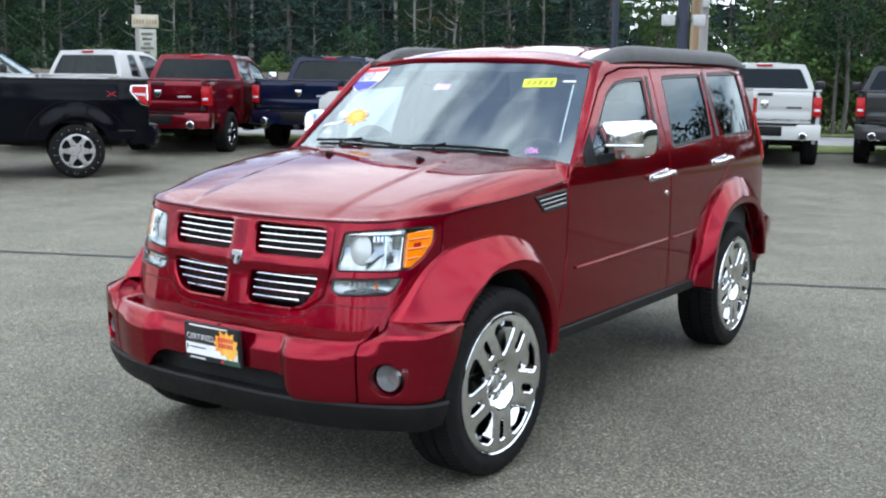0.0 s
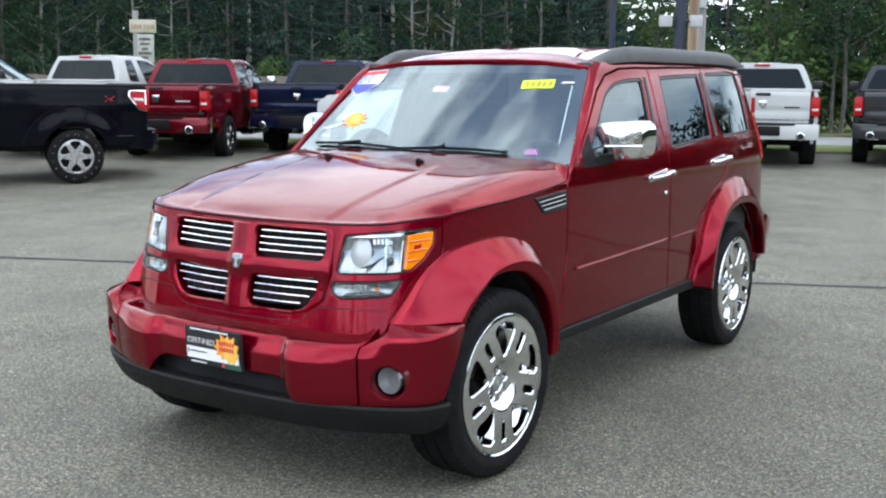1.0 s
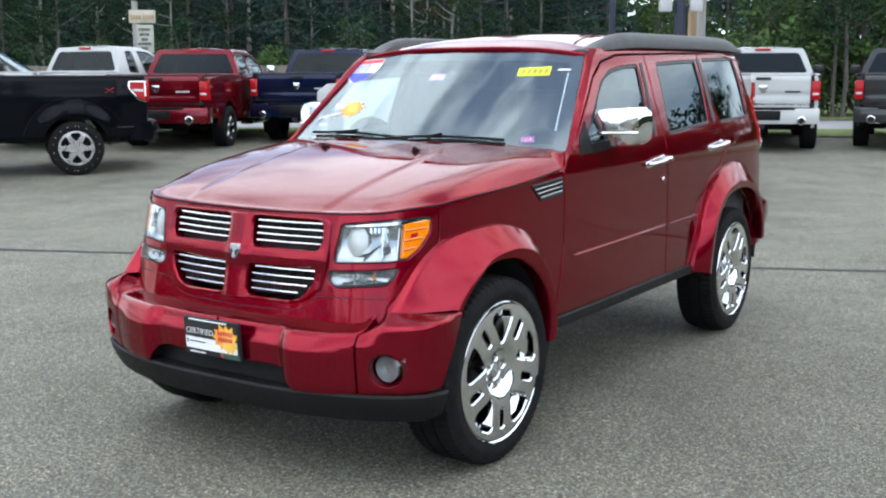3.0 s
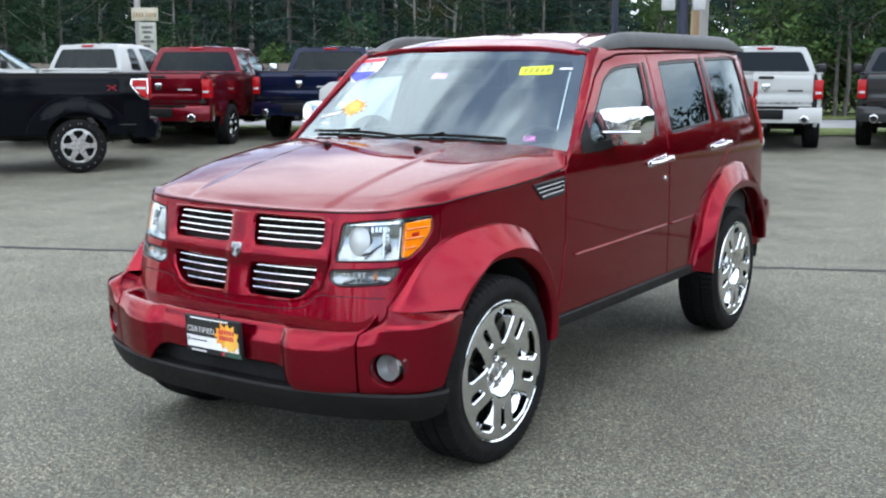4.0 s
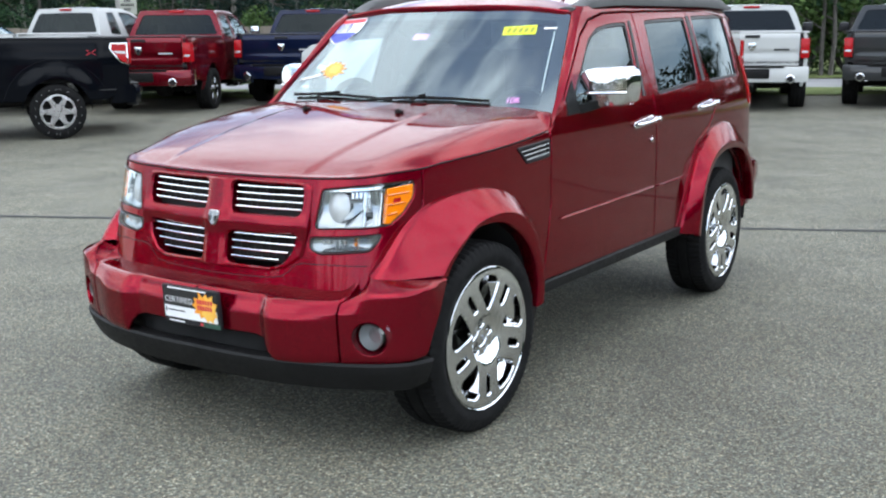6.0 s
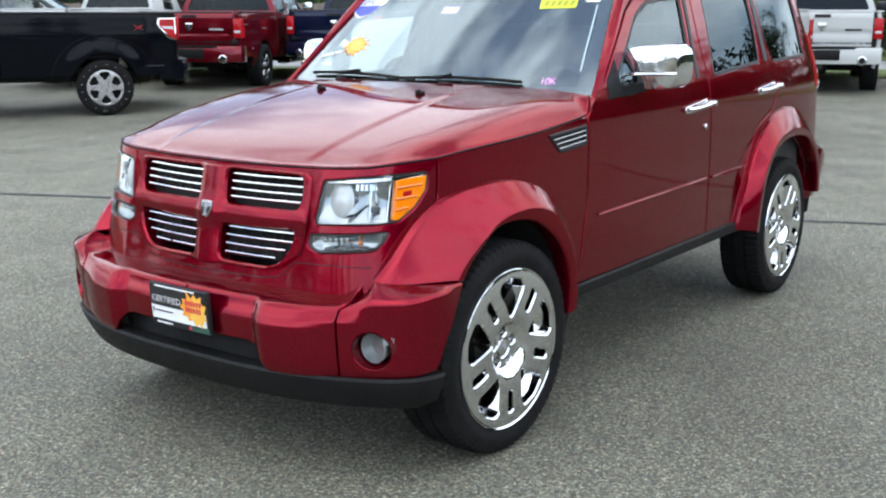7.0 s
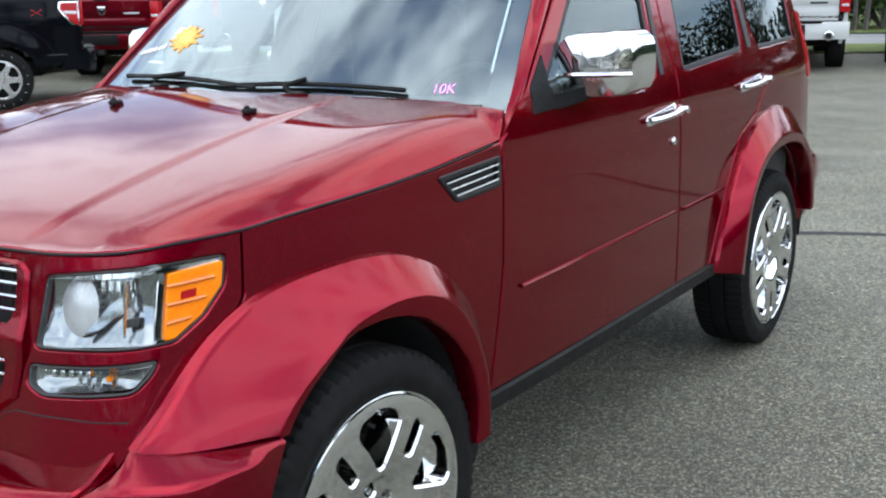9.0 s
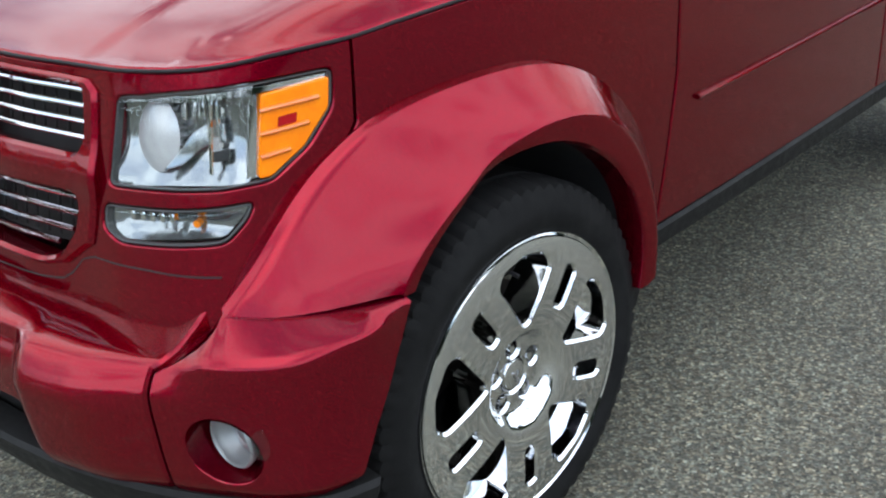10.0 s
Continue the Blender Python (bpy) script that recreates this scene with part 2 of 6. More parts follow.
def panel_data(outline, fn, holes=(), step=.035, depth=.015, edge=.003, flip=False, smooth_sheet=True):
    """A sheet with thickness and softened edges: outline and holes in the two parameters of the surface fn."""
    loops = [resample(list(l), step) for l in (outline, *holes)]
    inner = []
    for k, l in enumerate(loops):
        sign = 1 if k == 0 else -1
        inner.append(inset(l, sign * edge) if edge else l)
    flat = [p for l in inner for p in l]
    edges, base = [], 0
    for l in inner:
        edges += [(base + i, base + (i + 1) % len(l)) for i in range(len(l))]
        base += len(l)
    rim = np.array(flat)
    lo, hi = rim.min(0), rim.max(0)
    grid = []
    for j, v in enumerate(np.arange(lo[1] + step * .5, hi[1], step * .87)):
        for u in np.arange(lo[0] + step * (.5 + .5 * (j % 2)), hi[0], step):
            grid.append((u, v))
    if grid:
        g = np.array(grid)
        keep = inside(g, inner[0])
        for h in inner[1:]:
            keep &= ~inside(g, h)
        g = g[keep]
        if len(g):
            near = np.min(np.hypot(g[:, None, 0] - rim[None, :, 0], g[:, None, 1] - rim[None, :, 1]), axis=1)
            g = g[near > step * .55]
            flat += [tuple(p) for p in g]
    got = geometry.delaunay_2d_cdt([Vector(p) for p in flat], edges, [], 0, 1e-7)
    pts, tris, orig = got[0], got[2], got[3]
    cent = np.array([[sum(pts[i][0] for i in t) / 3, sum(pts[i][1] for i in t) / 3] for t in tris])
    keep = inside(cent, inner[0])
    for h in inner[1:]:
        keep &= ~inside(cent, h)
    verts = [fn(p[0], p[1]) for p in pts]
    faces = [(t if turning([tuple(pts[i]) for i in t]) > 0 else t[::-1]) for t, k in zip(tris, keep) if k]
    sheet, h = {}, 1e-3
    if smooth_sheet:
        for k, p in enumerate(pts):
            c = Vector(verts[k])
            nrm = (Vector(fn(p[0] + h, p[1])) - c).cross(Vector(fn(p[0], p[1] + h)) - c)
            if nrm.length > 1e-12:
                sheet[k] = tuple(nrm.normalized() * (-1 if flip else 1))
    where = {i: k for k, o in enumerate(orig) for i in o}
    base = 0
    for k, (l, q) in enumerate(zip(loops, inner)):
        a, b, h = len(verts), len(verts) + len(l), 1e-3
        lows = []
        for u, v in l:
            c = Vector(fn(u, v))
            nrm = (Vector(fn(u + h, v)) - c).cross(Vector(fn(u, v + h)) - c).normalized() * (-1 if flip else 1)
            verts.append(tuple(c - nrm * edge))
            lows.append(tuple(c - nrm * (edge + depth)))
        verts += lows
        for i in range(len(l)):
            j = (i + 1) % len(l)
            s1 = ((where[base + i], a + i, a + j, where[base + j]), (a + i, b + i, b + j, a + j))[0 if edge else 1:]
            ahead = (turning(l) > 0) == (k == 0)
            for f in s1:
                faces.append(f if ahead else f[::-1])
        base += len(l)
    if flip:
        faces = [f[::-1] for f in faces]
    return verts, faces, sheet


def panel(name, outline, fn, mat, parent, holes=(), label="", **k):
    return part(name, panel_data(outline, fn, holes, **k), mat, parent, label)


def lathe(profile, segs=48, closed=False):
    """Turns a profile of (radius, x) rows about the x axis."""
    verts = [(x, r * math.cos(2 * math.pi * i / segs), r * math.sin(2 * math.pi * i / segs)) for i in range(segs) for r, x in profile]
    n, faces = len(profile), []
    for i in range(segs):
        j = (i + 1) % segs
        for k in range(n if closed else n - 1):
            q = (k + 1) % n
            faces.append((i * n + k, i * n + q, j * n + q, j * n + k))
    return verts, faces


def rod(points, r, segs=8, flat=1.0):
    """A round bar along the points, with closed ends."""
    pts = [Vector(p) for p in points]
    verts, faces = [], []
    up = Vector((0, 0, 1))
    for k, p in enumerate(pts):
        d = (pts[min(k + 1, len(pts) - 1)] - pts[max(k - 1, 0)]).normalized()
        a = d.cross(up if abs(d.z) < .95 else Vector((1, 0, 0))).normalized()
        b = a.cross(d)
        rr = r[k] if isinstance(r, (list, tuple)) else r
        verts += [tuple(p + a * rr * math.cos(2 * math.pi * i / segs) + b * rr * flat * math.sin(2 * math.pi * i / segs)) for i in range(segs)]
    for k in range(len(pts) - 1):
        for i in range(segs):
            j = (i + 1) % segs
            faces.append((k * segs + i, k * segs + j, (k + 1) * segs + j, (k + 1) * segs + i))
    faces.append(tuple(range(segs))[::-1])
    faces.append(tuple((len(pts) - 1) * segs + i for i in range(segs)))
    return verts, faces


def block(size, at=(0, 0, 0), bevel=.01, segs=2, turn=None, taper=None):
    """A box with rounded edges, its centre at the point given."""
    bm = bmesh.new()
    bmesh.ops.create_cube(bm, size=1)
    for v in bm.verts:
        v.co = Vector((v.co.x * size[0], v.co.y * size[1], v.co.z * size[2]))
        if taper and v.co.z > 0:
            v.co.x *= taper[0]
            v.co.y *= taper[1]
    if bevel:
        bmesh.ops.bevel(bm, geom=bm.edges[:], offset=min(bevel, min(size) * .45), segments=segs, affect="EDGES", profile=.5)
    if turn:
        bm.transform(Euler([radians(a) for a in turn]).to_matrix().to_4x4())
    bmesh.ops.translate(bm, verts=bm.verts, vec=at)
    return bm


def joined(*sheets):
    """Several lists of vertices and faces as one."""
    verts, faces = [], []
    for v, f, *_ in sheets:
        base = len(verts)
        verts += v
        faces += [tuple(i + base for i in q) for q in f]
    return verts, faces


def as_data(bm):
    bm.verts.index_update()
    data = [tuple(v.co) for v in bm.verts], [tuple(v.index for v in f.verts) for f in bm.faces]
    bm.free()
    return data


def loft(rings, caps=True):
    """Skins rings of equal count of points."""
    n = len(rings[0])
    verts = [p for ring in rings for p in ring]
    faces = [(k * n + i, k * n + (i + 1) % n, (k + 1) * n + (i + 1) % n, (k + 1) * n + i) for k in range(len(rings) - 1) for i in range(n)]
    if caps:
        faces += [tuple(range(n))[::-1], tuple((len(rings) - 1) * n + i for i in range(n))]
    return verts, faces


def lettering(text, size, fn, at, mat, parent, name="lettering", lift=.0):
    """Built-in font, laid flat on the surface fn with its lower left corner at the parameters given."""
    cu = bpy.data.curves.new(name, "FONT")
    cu.body, cu.size = text, size
    tmp = bpy.data.objects.new("tmp", cu)
    scene.collection.objects.link(tmp)
    me = bpy.data.meshes.new_from_object(tmp.evaluated_get(bpy.context.evaluated_depsgraph_get()))
    bpy.data.objects.remove(tmp)
    for v in me.vertices:
        v.co = Vector(true_shape(fn(at[0] + v.co.x, at[1] + v.co.y)))
    me.materials.append(mat)
    ob = new(name, me)
    ob.parent = parent
    return ob


# ---------------------------------------------------------------- surfaces of the SUV
def interp(table, t):
    """Smooth curve through a table of (t, value) rows, without overshoot."""
    n = len(table)
    if t <= table[0][0]:
        return table[0][1]
    if t >= table[-1][0]:
        return table[-1][1]
    i = max(k for k in range(n - 1) if table[k][0] <= t)
    def slope(k):
        if k <= 0 or k >= n - 1:
            j = min(max(k, 1), n - 1)
            return (table[j][1] - table[j - 1][1]) / (table[j][0] - table[j - 1][0])
        a = (table[k][1] - table[k - 1][1]) / (table[k][0] - table[k - 1][0])
        b = (table[k + 1][1] - table[k][1]) / (table[k + 1][0] - table[k][0])
        return 0.0 if a * b <= 0 else 2 * a * b / (a + b)
    h = table[i + 1][0] - table[i][0]
    u = (t - table[i][0]) / h
    return ((1 + 2 * u) * (1 - u) ** 2 * table[i][1] + u * (1 - u) ** 2 * h * slope(i)
            + u * u * (3 - 2 * u) * table[i + 1][1] + u * u * (u - 1) * h * slope(i + 1))


def step01(a, b, t):
    u = min(max((t - a) / (b - a), 0.0), 1.0)
    return u * u * (3 - 2 * u)


# plan of the body from the middle of the nose round the corner and back along the side
PLAN = [(0, 0, -.572), (.2, .2, -.568), (.401, .4, -.553), (.44, .447, -.552), (.47, .488, -.551), (.504, .526, -.546), (.593, .612, -.527), (.675, .692, -.479), (.753, .733, -.408),
        (.80, .748, -.352), (.852, .764, -.284), (.915, .780, -.225), (1.04, .809, -.11), (1.212, .833, .06), (1.453, .85, .3), (1.753, .86, .6), (2.153, .866, 1.0),
        (2.753, .868, 1.6), (3.453, .868, 2.3), (3.953, .862, 2.8), (4.354, .845, 3.2), (4.605, .815, 3.45)]
def chord(points):
    run, rows = 0.0, []
    for k, p in enumerate(points):
        if k:
            run += math.dist(p, points[k - 1])
        rows.append((run, p))
    return [(r, p[0]) for r, p in rows], [(r, p[1]) for r, p in rows]
PLAN_X, PLAN_Y = [(s, x) for s, x, y in PLAN], [(s, y) for s, x, y in PLAN]
SIDE = [(.3, -.03), (.45, -.010), (.60, -.003), (.8, 0), (1.0, 0), (1.12, -.006), (1.2, -.016), (1.25, -.028), (1.3, -.042),
        (1.5, -.098), (1.62, -.136), (1.70, -.166), (1.75, -.19)]

def plan(s):
    x, y = interp(PLAN_X, s), interp(PLAN_Y, s)
    h = .004
    dx, dy = interp(PLAN_X, s + h) - interp(PLAN_X, s - h), interp(PLAN_Y, s + h) - interp(PLAN_Y, s - h)
    d = math.hypot(dx, dy) or 1
    return x, y, dy / d, -dx / d

def body(s, z, lift=0.0):
    x, y, nx, ny = plan(s)
    w = 1 - step01(.62, .95, s)
    o = lift + w * -.2 * (z - .85) + (1 - w) * interp(SIDE, z)
    return x + nx * o, y + ny * o, z

# seam between the hood and the front and side panels: height along the plan
SEAM = [(0, 1.061), (.335, 1.061), (.645, 1.068), (.793, 1.077), (.893, 1.083), (.977, 1.093), (1.1, 1.103), (1.3, 1.115), (1.474, 1.127), (1.6, 1.14), (1.78, 1.16)]
SEAM_LINE = [body(k * .03, interp(SEAM, k * .03)) for k in range(60)]


def hood(x, y):
    a = abs(x)
    top = 1.19 + .195 * y - .085 * y * y - (.010 + .036 * (y + .4)) * (a / .82) ** 2.6
    top += .0042 * (1 - step01(.364, .412, a))
    best, zs = 9.0, 1.06
    for p, q in zip(SEAM_LINE, SEAM_LINE[1:]):
        ex, ey = q[0] - p[0], q[1] - p[1]
        u = min(max(((a - p[0]) * ex + (y - p[1]) * ey) / (ex * ex + ey * ey), 0), 1)
        d = math.hypot(a - p[0] - u * ex, y - p[1] - u * ey)
        if d < best:
            best, zs = d, p[2] + u * (q[2] - p[2])
    return x, y, zs + (top - zs) * (1 - math.exp(-(best / .055) ** 1.25))


def screen(x, z):
    return x, .56 + 1.2 * (z - 1.24) + .27 * x * x - .10 * (z - 1.24) * (1.7 - z), z

def roof(x, y):
    return x, y, interp([(1.0, 1.69), (1.15, 1.732), (1.35, 1.775), (1.7, 1.806), (2.2, 1.818), (2.9, 1.80), (3.3, 1.76), (3.5, 1.70)], y) - (.06 + .05 * step01(1.0, 1.6, y)) * (abs(x) / .70) ** 2.6


# ---------------------------------------------------------------- ground
FACING = 33.24
EYE0 = Vector((2.91, -3.561))
AHEAD, RIGHT = Vector((-math.sin(radians(FACING)), math.cos(radians(FACING)))), Vector((math.cos(radians(FACING)), math.sin(radians(FACING))))


def ground_z(x, y):
    """The lot lies level round the car and rises gently towards the road."""
    d, w = (Vector((x, y)) - EYE0).dot(AHEAD), (Vector((x, y)) - EYE0).dot(RIGHT)
    return interp([(0, 0), (7, 0), (12, .09), (16.5, .22), (20, .335), (22, .37), (28, .45), (40, .5)], d) * (1 - .04 * min(max(w, -12), 12)) + (.014 * min(max(w, -40), 40) - .13) * step01(5, 16, d)


def out_there(d, w):
    """A place on the lot, d metres ahead of the first view and w to its right."""
    p = EYE0 + AHEAD * d + RIGHT * w
    return p.x, p.y


def asphalt():
    m = material("worn asphalt", (.1, .1, .1), .85)
    n, l = m.node_tree.nodes, m.node_tree.links
    b = n["Principled BSDF"]
    c = n.new("ShaderNodeTexCoord")
    def tex(kind, scale, **k):
        t = n.new(kind)
        t.inputs["Scale"].default_value = scale
        for a, v in k.items():
            t.inputs[a].default_value = v
        l.new(c.outputs["Object"], t.inputs["Vector"])
        return t
    def ramp(src, *stops):
        r = n.new("ShaderNodeValToRGB")
        while len(r.color_ramp.elements) < len(stops):
            r.color_ramp.elements.new(.5)
        for e, (p, v) in zip(r.color_ramp.elements, stops):
            e.position, e.color = p, (v * 1.035, v * 1.025, v * .96, 1)
        l.new(src, r.inputs["Fac"])
        return r
    def mix(kind, fac, a, bb):
        x = n.new("ShaderNodeMix")
        x.data_type, x.blend_type = "RGBA", kind
        if isinstance(fac, float):
            x.inputs["Factor"].default_value = fac
        else:
            l.new(fac, x.inputs["Factor"])
        l.new(a, x.inputs[6])
        l.new(bb, x.inputs[7])
        return x.outputs[2]
    stones = tex("ShaderNodeTexVoronoi", 150)
    grain = ramp(stones.outputs["Color"], (.1, .041), (.45, .082), (.72, .148), (.95, .33))
    coarse = ramp(tex("ShaderNodeTexNoise", 55, Detail=4).outputs["Fac"], (.35, .6), (.65, 1.3))
    blotch = ramp(tex("ShaderNodeTexNoise", 1.1, Detail=7, Roughness=.62).outputs["Fac"], (.3, .74), (.5, 1.0), (.7, 1.14))
    wide = ramp(tex("ShaderNodeTexNoise", .16, Detail=4).outputs["Fac"], (.35, .85), (.65, 1.15))
    col = mix("MULTIPLY", 1.0, grain.outputs["Color"], coarse.outputs["Color"])
    col = mix("MULTIPLY", 1.0, col, blotch.outputs["Color"])
    col = mix("MULTIPLY", 1.0, col, wide.outputs["Color"])
    # single stones of ochre, blue-grey and white
    kinds = n.new("ShaderNodeValToRGB")
    for p, tint in ((.3, (.74, .98, 1.06)), (.7, (1.22, 1.0, .70))):
        kinds.color_ramp.elements.new(p).color = (*tint, 1)
    kinds.color_ramp.elements[0].color, kinds.color_ramp.elements[-1].color = (1.06, 1.03, .97, 1), (1.06, 1.03, .97, 1)
    l.new(tex("ShaderNodeTexVoronoi", 105).outputs["Color"], kinds.inputs["Fac"])
    col = mix("MULTIPLY", .38, col, kinds.outputs["Color"])
    l.new(col, b.inputs["Base Color"])
    r = ramp(tex("ShaderNodeTexNoise", 2.3, Detail=5).outputs["Fac"], (.3, .72), (.7, .95))
    l.new(r.outputs["Color"], b.inputs["Roughness"])
    bump = n.new("ShaderNodeBump")
    bump.inputs["Strength"].default_value, bump.inputs["Distance"].default_value = .6, .004
    l.new(stones.outputs["Distance"], bump.inputs["Height"])
    l.new(bump.outputs["Normal"], b.inputs["Normal"])
    return m


ASPHALT = asphalt()
marks = sorted({round(v, 2) for v in [*np.arange(-40, 61, 2.0), *np.linspace(60, 600, 12), *np.linspace(-600, -40, 12)]})
rows = [(x, y) for y in marks for x in marks]
count = len(marks)
tagged(part("ground", ([(x, y, ground_z(x, y)) for x, y in rows],
                       [(j * count + i, j * count + i + 1, (j + 1) * count + i + 1, (j + 1) * count + i) for j in range(count - 1) for i in range(count - 1)]), ASPHALT),
       "worn grey asphalt of a car lot", "ground", kind="structure")


# ---------------------------------------------------------------- the red SUV
suv = thing("suv", "dark red metallic boxy SUV with chrome grille and wheels, parked", "car")


def body_side(side, lift=0.0):
    def f(s, z):
        x, y, z = body(s, z, lift)
        return side * x, y, z
    return f


def nose(lift=0.0):
    """The whole front, with s running from the right corner (minus) to the left corner (plus)."""
    def f(s, z):
        x, y, z = body(abs(s), z, lift)
        return (x if s >= 0 else -x), y, z
    return f


def both(points):
    """A closed outline from its left half, listed from the top middle to the bottom middle."""
    left = [p for p in points]
    return [(-u, v) for u, v in left[::-1] if u > 1e-6] + left


SC_F, SC_R, HUB = 1.151, 3.916, .376


def arch(sc, pts, z0=HUB):
    return [(sc + a, z0 + b) for a, b in pts]


OPEN_F = [(-.335, -.02), (-.318, .12), (-.292, .286), (-.212, .362), (-.143, .401), (-.07, .446), (-.015, .461), (.104, .460), (.224, .412), (.335, .314), (.382, .186), (.385, .1), (.371, .03)]
OUT_F = [(-.53, .16), (-.52, .25), (-.511, .309), (-.472, .373), (-.393, .475), (-.30, .548), (-.19, .594), (.105, .610), (.281, .547), (.412, .446), (.50, .298), (.529, .142), (.497, .015)]
CREST_F = [(-.365, .03), (-.345, .15), (-.318, .300), (-.235, .376), (-.145, .418), (-.066, .466), (.01, .489), (.117, .499), (.245, .478), (.355, .385), (.415, .24), (.425, .13), (.415, .04)]
OPEN_R = [(-.47, .02), (-.47, .11), (-.445, .25), (-.39, .36), (-.30, .445), (-.18, .49), (0, .50), (.18, .48), (.30, .42), (.40, .32), (.445, .2), (.455, .1), (.455, .0)]
OUT_R = [(-.63, .06), (-.62, .13), (-.56, .27), (-.48, .40), (-.38, .53), (-.23, .625), (0, .665), (.2, .63), (.36, .53), (.45, .40), (.50, .26), (.51, .13), (.51, .03)]
CREST_R = [(-.52, .04), (-.515, .12), (-.49, .26), (-.43, .385), (-.33, .48), (-.19, .53), (0, .545), (.19, .52), (.33, .45), (.425, .34), (.475, .21), (.485, .11), (.485, .01)]



def foot_at(u):
    """Height of the front flare's lower edge, from its front end (0) to the wheel (1) and inwards."""
    return .713 - .031 * max(u, 0) ** .9 if u < 1 else .682 - .022 * min(u - 1, .3)


def resampled(line, n):
    """n + 1 points at even steps along a line."""
    run = [0.0]
    for a, b in zip(line, line[1:]):
        run.append(run[-1] + (b - a).length)
    out = []
    for i in range(n + 1):
        d = run[-1] * i / n
        k = max(j for j in range(len(line) - 1) if run[j] <= d + 1e-9)
        out.append(line[k].lerp(line[k + 1], (d - run[k]) / max(run[k + 1] - run[k], 1e-9)))
    return out


# fixed outlines of the side, in (s, z)
DOOR_F = [(1.694, .492), (1.735, .65), (1.772, .83), (1.782, 1.155), (1.83, 1.188), (1.96, 1.285), (2.09, 1.405), (2.26, 1.555), (2.40, 1.63), (2.58, 1.664), (2.80, 1.672), (2.926, 1.672), (2.906, 1.43), (2.925, 1.24), (2.924, .83), (2.918, .492)]
WIN_F = rounded([(2.00, 1.212), (2.02, 1.265), (2.176, 1.40), (2.33, 1.54), (2.46, 1.595), (2.62, 1.615), (2.82, 1.622), (2.79, 1.41), (2.775, 1.236)], .03)
DOOR_R = [(2.926, .492), (2.932, .83), (2.933, 1.24), (2.914, 1.43), (2.934, 1.672), (3.2, 1.678), (3.70, 1.682), (3.73, 1.4), (3.80, 1.26), (3.815, 1.12), (3.70, 1.03), (3.52, .96), (3.40, .80), (3.30, .62), (3.24, .492)]
WIN_R = rounded([(3.00, 1.24), (3.03, 1.43), (3.055, 1.63), (3.30, 1.64), (3.645, 1.648), (3.635, 1.45), (3.61, 1.275), (3.3, 1.258)], .03)
QUARTER = [(3.244, .49), (3.308, .62), (3.408, .80), (3.525, .953), (3.705, 1.022), (3.823, 1.118), (3.808, 1.264), (3.738, 1.402), (3.708, 1.682), (4.1, 1.684), (4.47, 1.676), (4.50, 1.3), (4.53, 1.1), (4.53, .70), (4.44, .62), *arch(SC_R, [(p[0] * .96, p[1] * .98) for p in OPEN_R[::-1][2:]])]
WIN_Q = rounded([(3.735, 1.268), (3.74, 1.45), (3.755, 1.655), (4.1, 1.662), (4.36, 1.664), (4.35, 1.45), (4.33, 1.32), (4.345, 1.284)], .03)
FENDER = [(.893, 1.078), (.977, 1.088), (1.1, 1.097), (1.3, 1.109), (1.474, 1.121), (1.6, 1.134), (1.774, 1.153), (1.764, .83), (1.727, .65), (1.686, .492), (1.64, .45), *arch(SC_F, [(p[0] * 1.05, p[1] * 1.03) for p in OPEN_F[::-1][1:8]]), (1.02, .80), (.97, .75), (.93, .71), (.78, .71), (.762, .79), (.836, .872), (.885, .944)]
RAIL = [(1.79, 1.165), (1.86, 1.205), (1.97, 1.315), (2.10, 1.445), (2.23, 1.575), (2.32, 1.655), (2.40, 1.70), (2.6, 1.712), (3.5, 1.716), (4.47, 1.708), (4.47, 1.684), (4.1, 1.692), (3.708, 1.69), (3.2, 1.686), (2.93, 1.680), (2.80, 1.680), (2.575, 1.672), (2.39, 1.638), (2.253, 1.563), (2.083, 1.412), (1.953, 1.292), (1.825, 1.195)]

